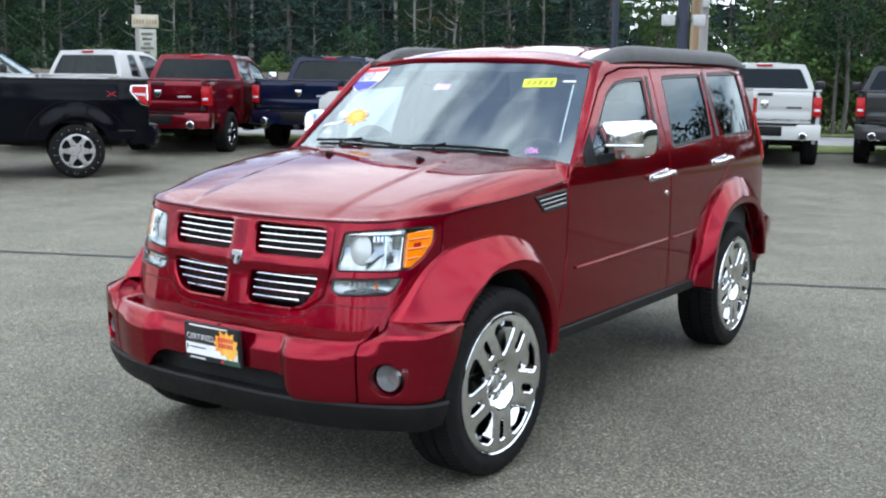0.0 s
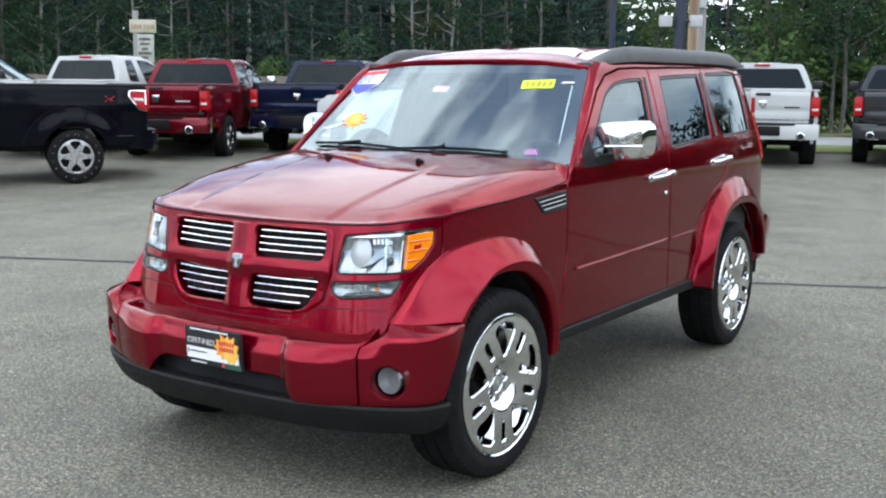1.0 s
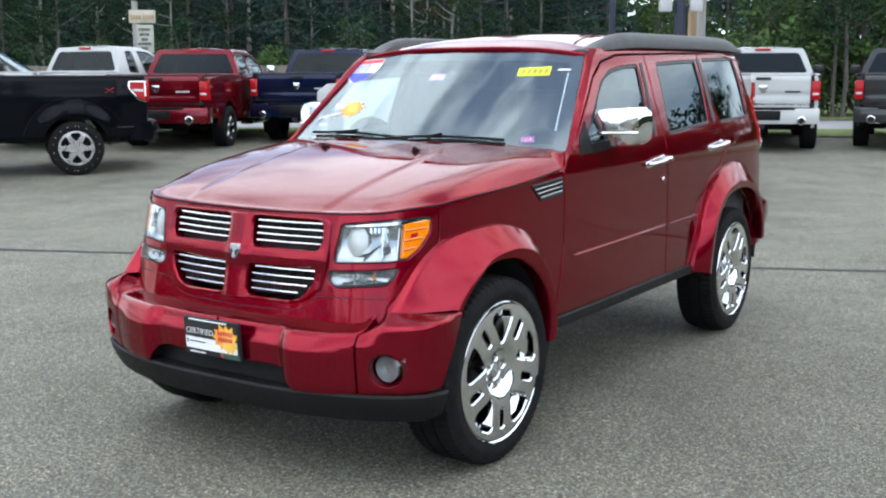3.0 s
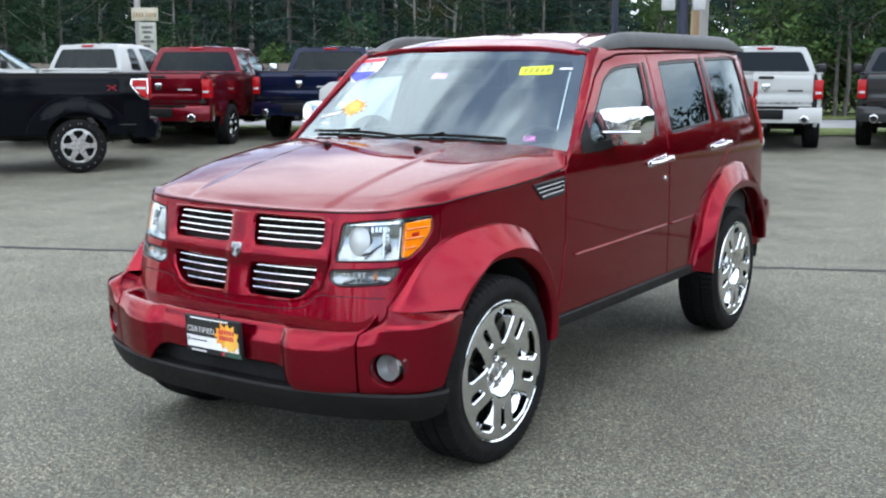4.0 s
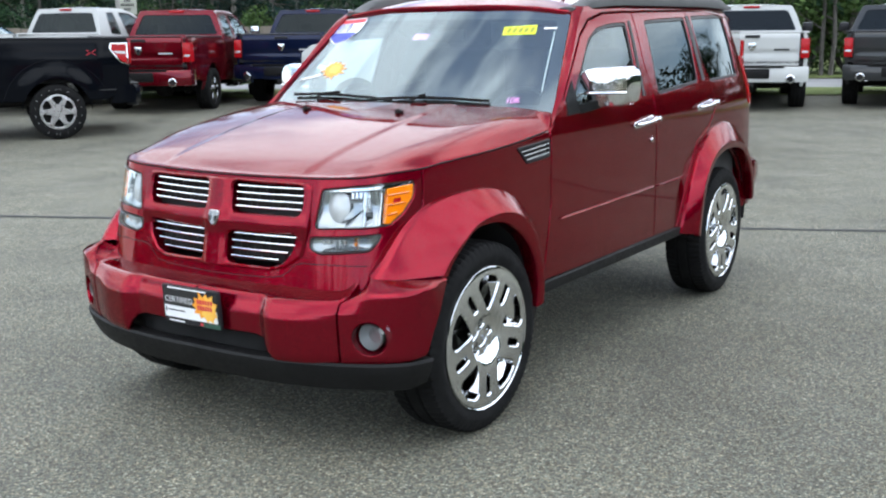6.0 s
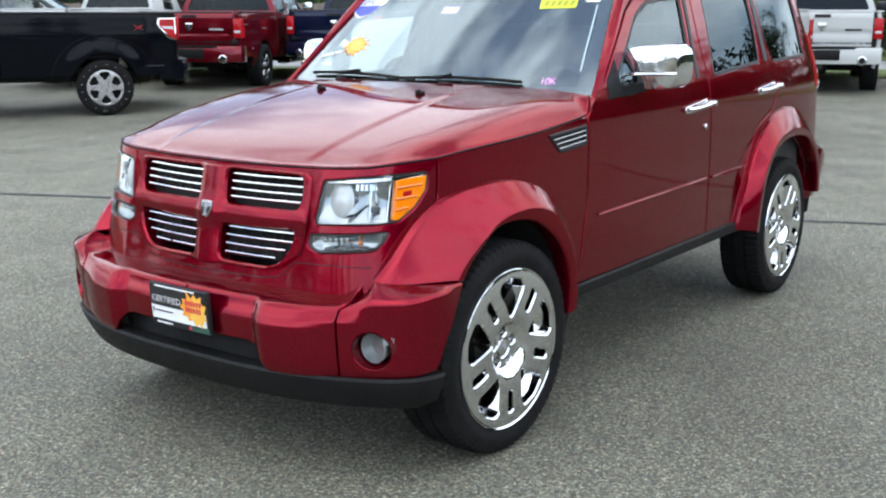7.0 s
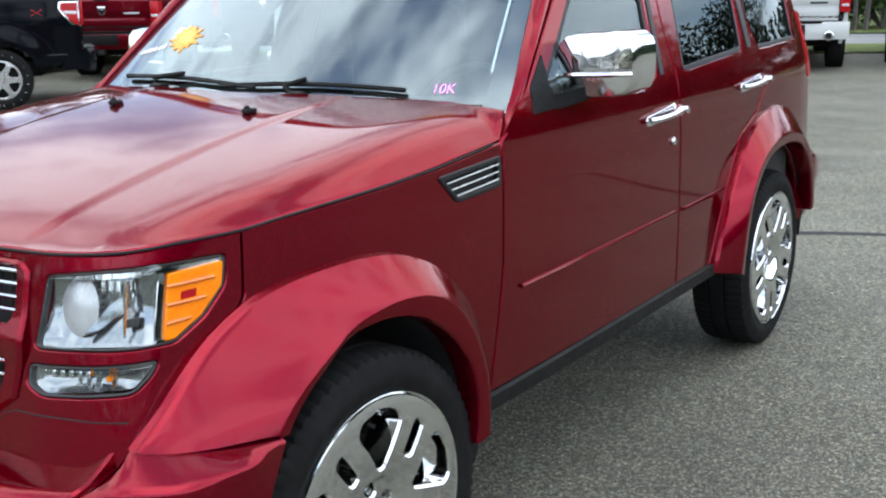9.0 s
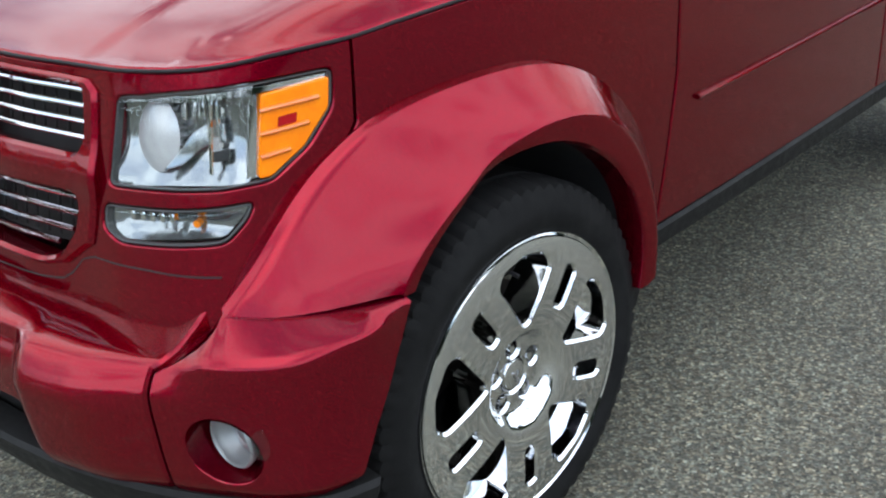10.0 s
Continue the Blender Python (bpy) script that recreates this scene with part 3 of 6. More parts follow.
for side in (1, -1):
    f, flip = body_side(side), side < 0
    # vent in the fender, with bright bars
    vent_line = [(1.486, 1.104), (1.764, 1.122), (1.756, 1.042), (1.56, 1.030)]
    fender = panel("fender", FENDER, f, RED, suv, holes=[inset(vent_line, .008)], flip=flip, step=.03)
    vent = panel("fender_vent", rounded(vent_line, .015), body_side(side, .006), SATIN, fender, flip=flip, depth=.012, edge=.003, holes=[rounded(inset(vent_line, .014), .008)], label="black louvred vent")
    panel("vent_backing", inset(vent_line, .01), body_side(side, -.012), DARK, fender, flip=flip, depth=.004, edge=0)
    for k in range(3):
        a = .27 + .24 * k
        p0 = (1.486 + (1.56 - 1.486) * a + .016, 1.104 + (1.030 - 1.104) * a)
        p1 = (1.764 + (1.756 - 1.764) * a - .014, 1.122 + (1.042 - 1.122) * a)
        line = [body_side(side, .004)(p0[0] + (p1[0] - p0[0]) * t / 6, p0[1] + (p1[1] - p0[1]) * t / 6) for t in range(7)]
        part("louvre_bar", rod(line, .0024, 8), ALLOY, fender, "bright silver bar")
    front_door = panel("front_door", DOOR_F, f, RED, suv, holes=[WIN_F], flip=flip, step=.035)
    rear_door = panel("rear_door", DOOR_R, f, RED, suv, holes=[WIN_R], flip=flip, step=.035)
    quarter = panel("quarter_panel", QUARTER, f, RED, suv, holes=[WIN_Q], flip=flip, step=.035)
    panel("roof_side_rail", RAIL, f, RED, suv, flip=flip, step=.03)
    for door, win, mat in ((front_door, WIN_F, SIDE_GLASS), (rear_door, WIN_R, TINTED), (quarter, WIN_Q, TINTED)):
        panel("window_seal", win, body_side(side, -.003), SATIN, door, holes=[inset(win, .017)], flip=flip, step=.03, depth=.008, edge=.002)
        pane = panel("window_pane", inset(win, .012), body_side(side, -.010), mat, door, flip=flip, step=.05, depth=.003, edge=0)
        pane.visible_shadow = mat is TINTED
    # black strips on the pillars between the rear windows
    panel("pillar_trim", [(3.665, 1.285), (3.66, 1.45), (3.672, 1.655), (3.70, 1.66), (3.722, 1.66), (3.712, 1.45), (3.712, 1.285)], body_side(side, .003), SATIN, rear_door, flip=flip, depth=.004, edge=.001)
    panel("pillar_trim", [(2.80, 1.245), (2.815, 1.43), (2.845, 1.63), (2.875, 1.63), (2.845, 1.43), (2.83, 1.245)], body_side(side, .003), SATIN, front_door, flip=flip, depth=.004, edge=.001)
    # rubbing strips
    for door, a, b, za, zb in ((front_door, 1.85, 2.885, .752, .765), (rear_door, 2.955, 3.36, .762, .768)):
        line = [body_side(side, .004)(a + (b - a) * t / 12, za + (zb - za) * t / 12) for t in range(13)]
        part("side_moulding", rod(line, .0065, 8, 1.0), RED, door, "body-coloured rubbing strip")
    # handles
    for door, s0, z0 in ((front_door, 2.66, 1.108), (rear_door, 3.535, 1.138)):
        grip = [body_side(side, .012 + .026 * math.sin(math.pi * t / 10) ** .5)(s0 + .225 * t / 10, z0 + .014 * t / 10) for t in range(11)]
        handle = part("door_handle", rod(grip, [.011 + .009 * step01(6, 9, t) for t in range(11)], 12, .95), CHROME, door, "chrome pull handle")
        dish = rounded([(s0 - .008, z0 - .022), (s0 - .008, z0 + .012), (s0 + .16, z0 + .028), (s0 + .232, z0 + .038), (s0 + .232, z0 - .010), (s0 + .16, z0 - .014)], .014)
        panel("handle_recess", dish, body_side(side, .004), CHROME, door, flip=flip, depth=.006, edge=.003)
        part("lock_button", lathe([(.0, .012), (.012, .012), (.014, .004), (.014, 0)], 16), CHROME, handle,
             m=Matrix.Translation(body_side(side, .045)(s0 + .205, z0 + .016)) @ Matrix.Scale(side, 4, (1, 0, 0)))
    part("key_lock", lathe([(0, .008), (.011, .008), (.014, .003), (.014, 0)], 16), CHROME, front_door, m=Matrix.Translation(body_side(side, .001)(2.86, 1.015)))
    # flares over the wheels
    for nm, out, crest, inn, sc in (("front_flare", OUT_F, CREST_F, OPEN_F, SC_F), ("rear_flare", OUT_R, CREST_R, OPEN_R, SC_R)):
        rows = []
        n = 96
        for i in range(n + 1):
            t = i / n * (len(out) - 1)
            def at(poly):
                k = min(int(t), len(poly) - 2)
                u = t - k
                q = [Vector(poly[min(max(k + d, 0), len(poly) - 1)]) for d in (-1, 0, 1, 2)]
                p = (q[0] * (1 - u) ** 3 + q[1] * (3 * u ** 3 - 6 * u * u + 4) + q[2] * (-3 * u ** 3 + 3 * u * u + 3 * u + 1) + q[3] * u ** 3) / 6
                return Vector((sc + p.x, HUB + p.y))
            o, c, q = at(out), at(crest), at(inn)
            proud = .050 * (1 - step01(2.0, 5.5, t)) if nm == "front_flare" else 0
            ring = [(o, -.014), (o, -.004)] + [(o.lerp(c, w), proud + .002 + .012 * step01(0, .05, w) + .064 * (1 - (1 - w) ** 1.08)) for w in (0, .015, .03, .05, .1, .18, .28, .4, .52, .64, .76, .86, .94, .985)]
            ring += [(c.lerp(q, a), proud + b) for a, b in ((.03, .0785), (.12, .0785), (.5, .077), (.9, .074), (1, .066))] + [(q, .040), (q, .012)]
            rows.append([body_side(side, lift)(p.x, p.y) for p, lift in ring])
        # the front flare ends above the bumper, the rear one where the rear bumper begins
        lo, hi = (round(n * 2.14 / 12), n) if nm == "front_flare" else (0, round(n * 10.7 / 12))
        rows = rows[lo:hi + 1]
        for _ in range(4):
            rows = [rows[0]] + [[tuple((a + 2 * b + c) / 4 for a, b, c in zip(*pq)) for pq in zip(rows[i - 1], rows[i], rows[i + 1])] for i in range(1, len(rows) - 1)] + [rows[-1]]
        if nm == "front_flare":
            # its foot is cut level, on the bumper's shelf
            columns = []
            for j, col in enumerate(zip(*rows)):
                foot = foot_at((j - 2) / 15)
                k = next(i for i in range(len(col) - 1) if col[i + 1][2] > foot)
                a, b = Vector(col[k]), Vector(col[k + 1])
                first = a.lerp(b, max(-1.5, (foot - a.z) / (b.z - a.z)))
                columns.append([tuple(first)] + [tuple(p) for p in resampled([first] + [Vector(p) for p in col[k + 1:]], 84)][1:])
            rows = list(zip(*columns))
            if side > 0:
                FOOT_LINE = [rows[0][j] for j in range(2, 18)]
        data = loft(rows, False)
        m = len(rows[0])
        data = (data[0], [q for q in data[1] if not (q[0] % m == m - 1 or q[1] % m == 0)])
        if side < 0:
            data = (data[0], [q[::-1] for q in data[1]])
        part(nm, data, RED, suv, "body-coloured wheel arch flare", angle=32)
        # dark liner inside the arch
        line = [(p[0] * 1.005, p[1] * 1.005) for p in inn]
        rings = [[body_side(side, -d)(sc + p[0], HUB + p[1]) for p in line] for d in (-.03, .1, .25, .42)]
        v, q = loft(rings, False)
        w = len(line)
        part("wheel_arch_liner", (v, [g for g in q if not (g[0] % w == w - 1)]), DARK, suv)
    # sill
    panel("sill", [(1.63, .43), (1.64, .486), (2.4, .489), (3.2, .489), (3.42, .486), (3.43, .43)], body_side(side, .004), PLASTIC, suv, flip=flip, depth=.12, edge=.008, label="black plastic sill")
    panel("mud_guard", [(1.50, .30), (1.53, .45), (1.64, .47), (1.60, .32)], body_side(side, .02), PLASTIC, suv, flip=flip, depth=.1, edge=.004)
    # tail lamp on the corner, seen edge on
    panel("tail_lamp", rounded([(4.505, 1.10), (4.49, 1.41), (4.56, 1.40), (4.575, 1.10)], .02), body_side(side, .004), REDLENS, suv, flip=flip, depth=.03, label="tall red tail lamp")

# ---- nose
GRILLE_TOP = rounded([(.066, 1.035), (.412, 1.030), (.415, .948), (.40, .919), (.07, .921)], .02)
GRILLE_LOW = rounded([(.064, .843), (.40, .85), (.388, .79), (.341, .735), (.288, .719), (.067, .722)], .02)
LAMP = rounded([(.461, .876), (.483, 1.019), (.623, 1.032), (.75, 1.037), (.852, 1.038), (.845, .979), (.807, .923), (.752, .885), (.672, .882), (.58, .881)], .014)
TURN = rounded([(.450, .843), (.60, .850), (.718, .856), (.703, .83), (.665, .797), (.576, .790), (.48, .784), (.449, .80)], .014)
mirrored = lambda poly: [(-u, v) for u, v in poly]
FRAME = both([(0, 1.047), (.425, 1.042), (.444, 1.024), (.444, .866), (.428, .77), (.356, .720), (.291, .706), (0, .703)])
FASCIA = both([(0, 1.055), (.335, 1.055), (.645, 1.062), (.793, 1.071), (.889, 1.077), (.880, .945), (.83, .872), (.765, .79), (.775, .70), (.77, .63), (.62, .63), (0, .63)])
for sgn in (1, -1):
    gap = [body(.03 * k, interp(SEAM, .03 * k) - .003, -.002) for k in range(59)]
    part("hood_gap", rod([(sgn * x, y, z) for x, y, z in gap], .0030, 6), DARK, suv)
fascia = panel("front_fascia", FASCIA, nose(), RED, suv, holes=[inset(FRAME, .004), inset(LAMP, -.0022), inset(TURN, -.0022), mirrored(inset(LAMP, -.0022)), mirrored(inset(TURN, -.0022))], step=.022, depth=.03)


def crosshair(s, z):
    """The grille surround stands a little proud, with a soft roll to its openings."""
    lift = .010 + .010 * (1 - step01(.03, .075, abs(s))) + .010 * math.exp(-((z - .885) / .035) ** 2)
    return nose(lift)(s, z)


SEAM_LOW = [(0, .674), (.27, .680), (.335, .688), (.365, .705), (.395, .735), (.425, .746), (.54, .748), (.655, .745)]
for sgn in (1, -1):
    line = [(sgn * a, b) for a, b in SEAM_LOW]
    panel("seam", line + [(a, b - .0032) for a, b in line[::-1]], nose(.0006), DARK, fascia, step=.02, depth=.003, edge=0)
grille = panel("grille_surround", FRAME, crosshair, RED, suv, holes=[GRILLE_TOP, GRILLE_LOW, mirrored(GRILLE_TOP), mirrored(GRILLE_LOW)], step=.018, depth=.05, edge=.007)
panel("grille_backing", inset(FRAME, .02), nose(-.055), DARK, grille, depth=.004, edge=0)
for side in (1, -1):
    for low, rows4 in ((False, (1.016, .990, .964, .938)), (True, (.834, .805, .775, .746))):
        for k, z in enumerate(rows4):
            s1 = (.408, .408, .405, .40)[k] if not low else (.396, .386, .356, .315)[k]
            line = [nose(-.012)(side * (.073 + (s1 - .073) * t / 10), z) for t in range(11)]
            if side < 0:
                line = line[::-1]
            part("grille_bar", rod(line, .0044, 8, 1.1), CHROME, grille, "bright chrome grille bar")
        z0, z1 = (.93, 1.025) if not low else (.742, .842)
        bits = []
        for i in range(9):
            s = .095 + i * .037
            if low and s > .36:
                continue
            bits.append(rod([nose(-.04)(side * s, z0), nose(-.04)(side * s, z1)], .004, 6))
        part("grille_rib", joined(*bits), DARK, grille)
badge_line = rounded([(-.027, .922), (.027, .922), (.027, .892), (.010, .864), (-.010, .864), (-.027, .892)], .008)
badge = panel("badge", badge_line, lambda s, z: nose(.036)(s, z), STEEL, grille, step=.012, depth=.012, edge=.004, label="chrome shield badge")
for poly in ([(-.022, .902), (-.009, .899), (-.008, .884), (-.014, .876)], [(.022, .902), (.009, .899), (.008, .884), (.014, .876)]):
    panel("badge_inlay", rounded(poly, .004), lambda s, z: nose(.0385)(s, z), INK, badge, step=.01, depth=.002, edge=0)

for side in (1, -1):
    fl = side < 0
    def f_at(lift):
        return body_side(side, lift)
    head = panel("headlight", LAMP, f_at(-.001), RACK, suv, holes=[inset(LAMP, .0032)], step=.02, depth=.012, edge=.002, flip=fl, label="clear headlight with amber corner")
    clear = [(.470, .884), (.490, 1.012), (.62, 1.025), (.742, 1.029), (.745, 1.01), (.714, .892), (.66, .889)]
    # chrome reflector bowl with a stepped floor
    def bowl(s, z):
        u, v = (s - .60) / .13, (z - .955) / .075
        r = math.hypot(u, v)
        back = .05 * max(0, 1 - .55 * r ** 2.2)
        return f_at(-.007 - max(back, .003))(s, z)
    panel("reflector", rounded(inset(clear, -.0075), .01), bowl, SILVER, head, step=.014, depth=.002, edge=0, flip=fl, label="chrome reflector")
    def bulge(cs, cz, rs, rz, deep, high):
        def f(u, v):
            r = min(1, math.hypot(u, v))
            return f_at(-deep + high * (1 - r * r))(cs + rs * u, cz + rz * v)
        return f
    disc = [(math.cos(2 * math.pi * k / 28), math.sin(2 * math.pi * k / 28)) for k in range(28)]
    panel("side_lamp", disc, bulge(.545, .955, .050, .060, .034, .010), PALE, head, step=.2, depth=.02, edge=.03, flip=fl, label="frosted inner lamp")
    for k in range(6):
        s = .600 + .017 * k
        panel("reflector_flute", rounded([(s, .984), (s + .002, 1.012), (s + .015, 1.013), (s + .013, .982)], .002), f_at(-.030 - .004 * (k % 2)), CHROME, head, step=.01, depth=.006, edge=.002, flip=fl)
    def shelf(s, z):
        u = (s - .57) / .12
        return f_at(-.020 - .020 * math.sin(math.pi * min(max(u, 0), 1)) - .10 * (z - .935))(s, z)
    panel("reflector_shelf", rounded([(.565, .905), (.585, .925), (.615, .960), (.645, .975), (.690, .978), (.692, .948), (.66, .946), (.63, .932), (.60, .912)], .006), shelf, SILVER, head, step=.008, depth=.006, edge=.002, flip=fl, label="bright curved reflector")
    for k in range(3):
        part("reflector_rib", rod([f_at(-.030)(.652 + .012 * k, .955), f_at(-.028)(.655 + .012 * k, .983)], .003, 6), CHROME, head)
    part("reflector_edge", rod([f_at(-.022)(.652, .900), f_at(-.022)(.657, .955), f_at(-.020)(.665, 1.008)], .0035, 6), CHROME, head)
    part("bulb", rod([f_at(-.075)(.665, .945), f_at(-.03)(.665, .945)], .011, 12), PALE, head, "small glass bulb")
    panel("bulb_shade", rounded([(.65, .918), (.655, .935), (.695, .938), (.69, .92)], .004), f_at(-.022), INK, head, step=.02, depth=.01, edge=.001, flip=fl)
    strip = [(.714, .889), (.742, 1.024), (.757, 1.026), (.735, .889)]
    panel("lamp_divider", strip, f_at(-.012), CHROME, head, step=.02, depth=.03, edge=.002, flip=fl)
    amber_line = [(.731, .891), (.755, 1.019), (.846, 1.027), (.840, .978), (.803, .926), (.751, .891)]
    amber = panel("corner_lamp", rounded(amber_line, .006), f_at(.002), AMBER, head, step=.02, depth=.02, edge=.003, flip=fl, label="amber corner lens")
    for z, e in ((.995, .828), (.959, .812), (.924, .782)):
        line = [f_at(.003)(.752 - (1.015 - z) * .14 + (e - .752 + (1.015 - z) * .14) * t / 6, z + .004 * t / 6) for t in range(7)]
        part("lens_rib", rod(line, .0046, 8), SHADEDAMBER, amber)
    panel("reflex_patch", rounded([(.771, .966), (.774, .981), (.799, .983), (.796, .968)], .002), f_at(.0045), REDLENS, amber, step=.02, depth=.002, edge=0, flip=fl)
    panel("lamp_brow", [(.487, 1.013), (.60, 1.024), (.75, 1.029), (.845, 1.031), (.843, 1.024), (.74, 1.019), (.62, 1.015)], f_at(-.008), CHROME, head, step=.02, depth=.004, edge=0, flip=fl)
    cover = panel("lens", rounded([(.468, .882), (.488, 1.014), (.623, 1.027), (.75, 1.032), (.846, 1.033), (.845, 1.026), (.753, 1.019), (.731, .888), (.66, .887)], .006), f_at(.002), LAMP_GLASS, head, step=.03, depth=.003, edge=.002, flip=fl, label="clear plastic lens")
    cover.visible_shadow = False
    ind = panel("turn_signal", TURN, f_at(-.001), RACK, suv, holes=[inset(TURN, .0038)], step=.02, depth=.012, edge=.002, flip=fl, label="clear narrow lamp under the headlight")
    def trough(s, z):
        return f_at(-.008 - .035 * max(0, 1 - ((z - .818) / .032) ** 2) * max(0, 1 - ((s - .58) / .14) ** 2))(s, z)
    panel("reflector", inset(TURN, .0035), trough, SILVER, ind, step=.012, depth=.002, edge=0, flip=fl)
    part("bulb", rod([f_at(-.045)(.62, .82), f_at(-.026)(.62, .82)], .0065, 10), AMBER, ind, "amber bulb")
    for k in range(5):
        part("reflector_step", block((.012, .012, .02), f_at(-.026)(.49 + .022 * k, .825 + .001 * k), .002, 1), CHROME, ind)
    cover = panel("lens", inset(TURN, .007), f_at(.002), LAMP_GLASS, ind, step=.03, depth=.003, edge=.002, flip=fl)
    cover.visible_shadow = False

# ---- hood, screen, roof
hood_edge = [body(s, interp(SEAM, s) + .0)[:2] for s in [k * .05 for k in range(36)] + [1.776]]
hood_edge = [(x - .004 * (y > -.25), y + .006 * (y <= -.25)) for x, y in hood_edge]
rear_y = lambda x: .52 + .29 * x * x
rear_edge = [(.81 - .81 * k / 8, rear_y(.81 - .81 * k / 8)) for k in range(0, 9)]
left_half = [p for p in hood_edge if p[1] < .665] + rear_edge
HOOD = left_half + [(-x, y) for x, y in left_half[::-1]][1:-1]
hood_panel = panel("hood", HOOD, hood, RED, suv, step=.0155, depth=.025, edge=.005, label="red hood with two raised creases")
for side in (1, -1):
    x, y = side * .265, .305
    z = hood(x, y)[2]
    part("washer_nozzle", joined(as_data(block((.03, .035, .014), (x, y, z + .006), .005, 2)), as_data(block((.016, .014, .012), (x, y - .008, z + .014), .003, 1))), PLASTIC, hood_panel)
part("cowl", loft([[(x, .49 + .28 * x * x + d, z) for d, z in ((0, 1.225), (.04, 1.236), (.09, 1.243), (.13, 1.25), (.13, 1.19), (0, 1.19))] for x in np.linspace(-.74, .74, 17)]), PLASTIC, suv, "black plastic cowl under the windscreen")

SCREEN = [(.815, 1.215), (.80, 1.262), (.76, 1.38), (.705, 1.54), (.665, 1.655), (.64, 1.675), (.4, 1.690), (0, 1.697)]
SCREEN = SCREEN + [(-x, z) for x, z in SCREEN[::-1][1:]] + [(-.4, 1.225), (0, 1.23), (.4, 1.225)]
pane = panel("windscreen", SCREEN, screen, SCREEN_GLASS, suv, step=.06, depth=.004, edge=0, label="raked windscreen with stickers")
pane.visible_shadow = False
def screen_in(x, z, d=.012):
    p = Vector(screen(x, z))
    return tuple(p + Vector((0, .64, -.77)) * d)
def screen_out(d):
    return lambda x, z: tuple(Vector(screen(x, z)) - Vector((0, .64, -.77)) * d)
part_band = panel("glass_border", SCREEN, lambda x, z: screen_in(x, z, .006), SATIN, pane, holes=[[(.735, 1.262), (.70, 1.40), (.655, 1.54), (.61, 1.64), (.4, 1.655), (0, 1.66), (-.4, 1.655), (-.61, 1.64), (-.655, 1.54), (-.70, 1.40), (-.735, 1.262), (-.4, 1.268), (0, 1.27), (.4, 1.268)]], step=.05, depth=.002, edge=0, label="black printed border")
for side in (1, -1):
    # pillar beside the glass
    rows = []
    for z in np.linspace(1.11, 1.70, 14):
        xg = interp([(1.11, .832), (1.20, .815), (1.262, .80), (1.38, .762), (1.54, .708), (1.655, .668), (1.70, .645)], z)
        sb = interp([(1.11, 1.76), (1.165, 1.79), (1.205, 1.86), (1.315, 1.97), (1.445, 2.10), (1.575, 2.23), (1.655, 2.32), (1.70, 2.40)], z)
        g, b = Vector(screen(xg, z)), Vector(body(sb, z))
        m1 = (g + b) / 2 + Vector((.008, -.012, .002))
        rows.append([(side * p.x, p.y, p.z) for p in (g + Vector((0, .01, -.01)), g + Vector((.004, -.006, .005)), m1, b, b + Vector((-.03, .05, 0)))])
    v, q = loft(rows, False)
    q = [g for g in q if g[0] % 5 != 4]
    part("windscreen_pillar", (v, q if side < 0 else [g[::-1] for g in q]), RED, suv)
    # bright antenna line along the pillar
    line = [screen_in(side * interp([(1.3, .722), (1.62, .618)], z), z, .004) for z in np.linspace(1.32, 1.585, 8)]
    if side > 0:
        part("border_line", rod(line, .004, 6), PAPER, pane)
ROOF = [(0, 1.125), (.3, 1.138), (.5, 1.156), (.62, 1.172), (.675, 1.195), (.708, 1.27), (.708, 1.6), (.705, 3.2), (.69, 3.36), (.4, 3.40), (0, 3.41)]
ROOF = ROOF + [(-x, y) for x, y in ROOF[::-1][1:-1]]
roof_panel = panel("roof", ROOF, roof, RED, suv, step=.05, depth=.03, edge=.006, label="red roof")
for side in (1, -1):
    # moulded roof rails
    rings = []
    for k in range(30):
        t = k / 29
        y = 1.19 + 2.16 * t
        h = .054 * step01(0, .17, t) * (1 - step01(.9, 1, t)) + .014
        zb = interp([(1.19, 1.684), (1.26, 1.69), (1.36, 1.706), (1.8, 1.722), (2.8, 1.722), (3.35, 1.708)], y)
        xo = interp([(1.19, .672), (1.28, .694), (1.45, .712), (2.6, .712), (3.35, .70)], y)
        w = .085 - .02 * t
        rings.append([(side * (xo + .006), y, zb - .012), (side * (xo + .004), y, zb + h * .45), (side * (xo - .012), y, zb + h * .85), (side * (xo - .03), y, zb + h), (side * (xo - w * .8), y, zb + h * .96), (side * (xo - w), y, zb + h * .7), (side * (xo - w), y, zb - .012)])
    v, q = loft(rings)
    part("roof_rail", (v, q if side < 0 else [g[::-1] for g in q]), RACK, suv, "grey plastic roof rail", angle=50)
part("roof_cross_seam", rod([(x, 2.05, roof(x, 2.05)[2] + .001) for x in np.linspace(-.6, .6, 9)], .004, 6), SATIN, roof_panel)
# tailgate and rear glass
tail = lambda x, z: (-x, 3.41 + .10 * step01(1.5, .5, z) * 1.0 + (.02 if z < 1.2 else .02) - .10 * (abs(x) / .8) ** 3 - .16 * max(0, z - 1.25), z)
panel("tailgate", rounded([(-.78, .62), (-.80, 1.2), (-.66, 1.68), (.66, 1.68), (.80, 1.2), (.78, .62)], .05), tail, RED, suv, holes=[rounded([(-.66, 1.27), (-.60, 1.60), (.60, 1.60), (.66, 1.27)], .05)], step=.06)
panel("rear_window", rounded([(-.67, 1.26), (-.61, 1.61), (.61, 1.61), (.67, 1.26)], .05), lambda x, z: (tail(x, z)[0], tail(x, z)[1] - .012, z), TINTED, suv, step=.08, depth=.004, edge=0)

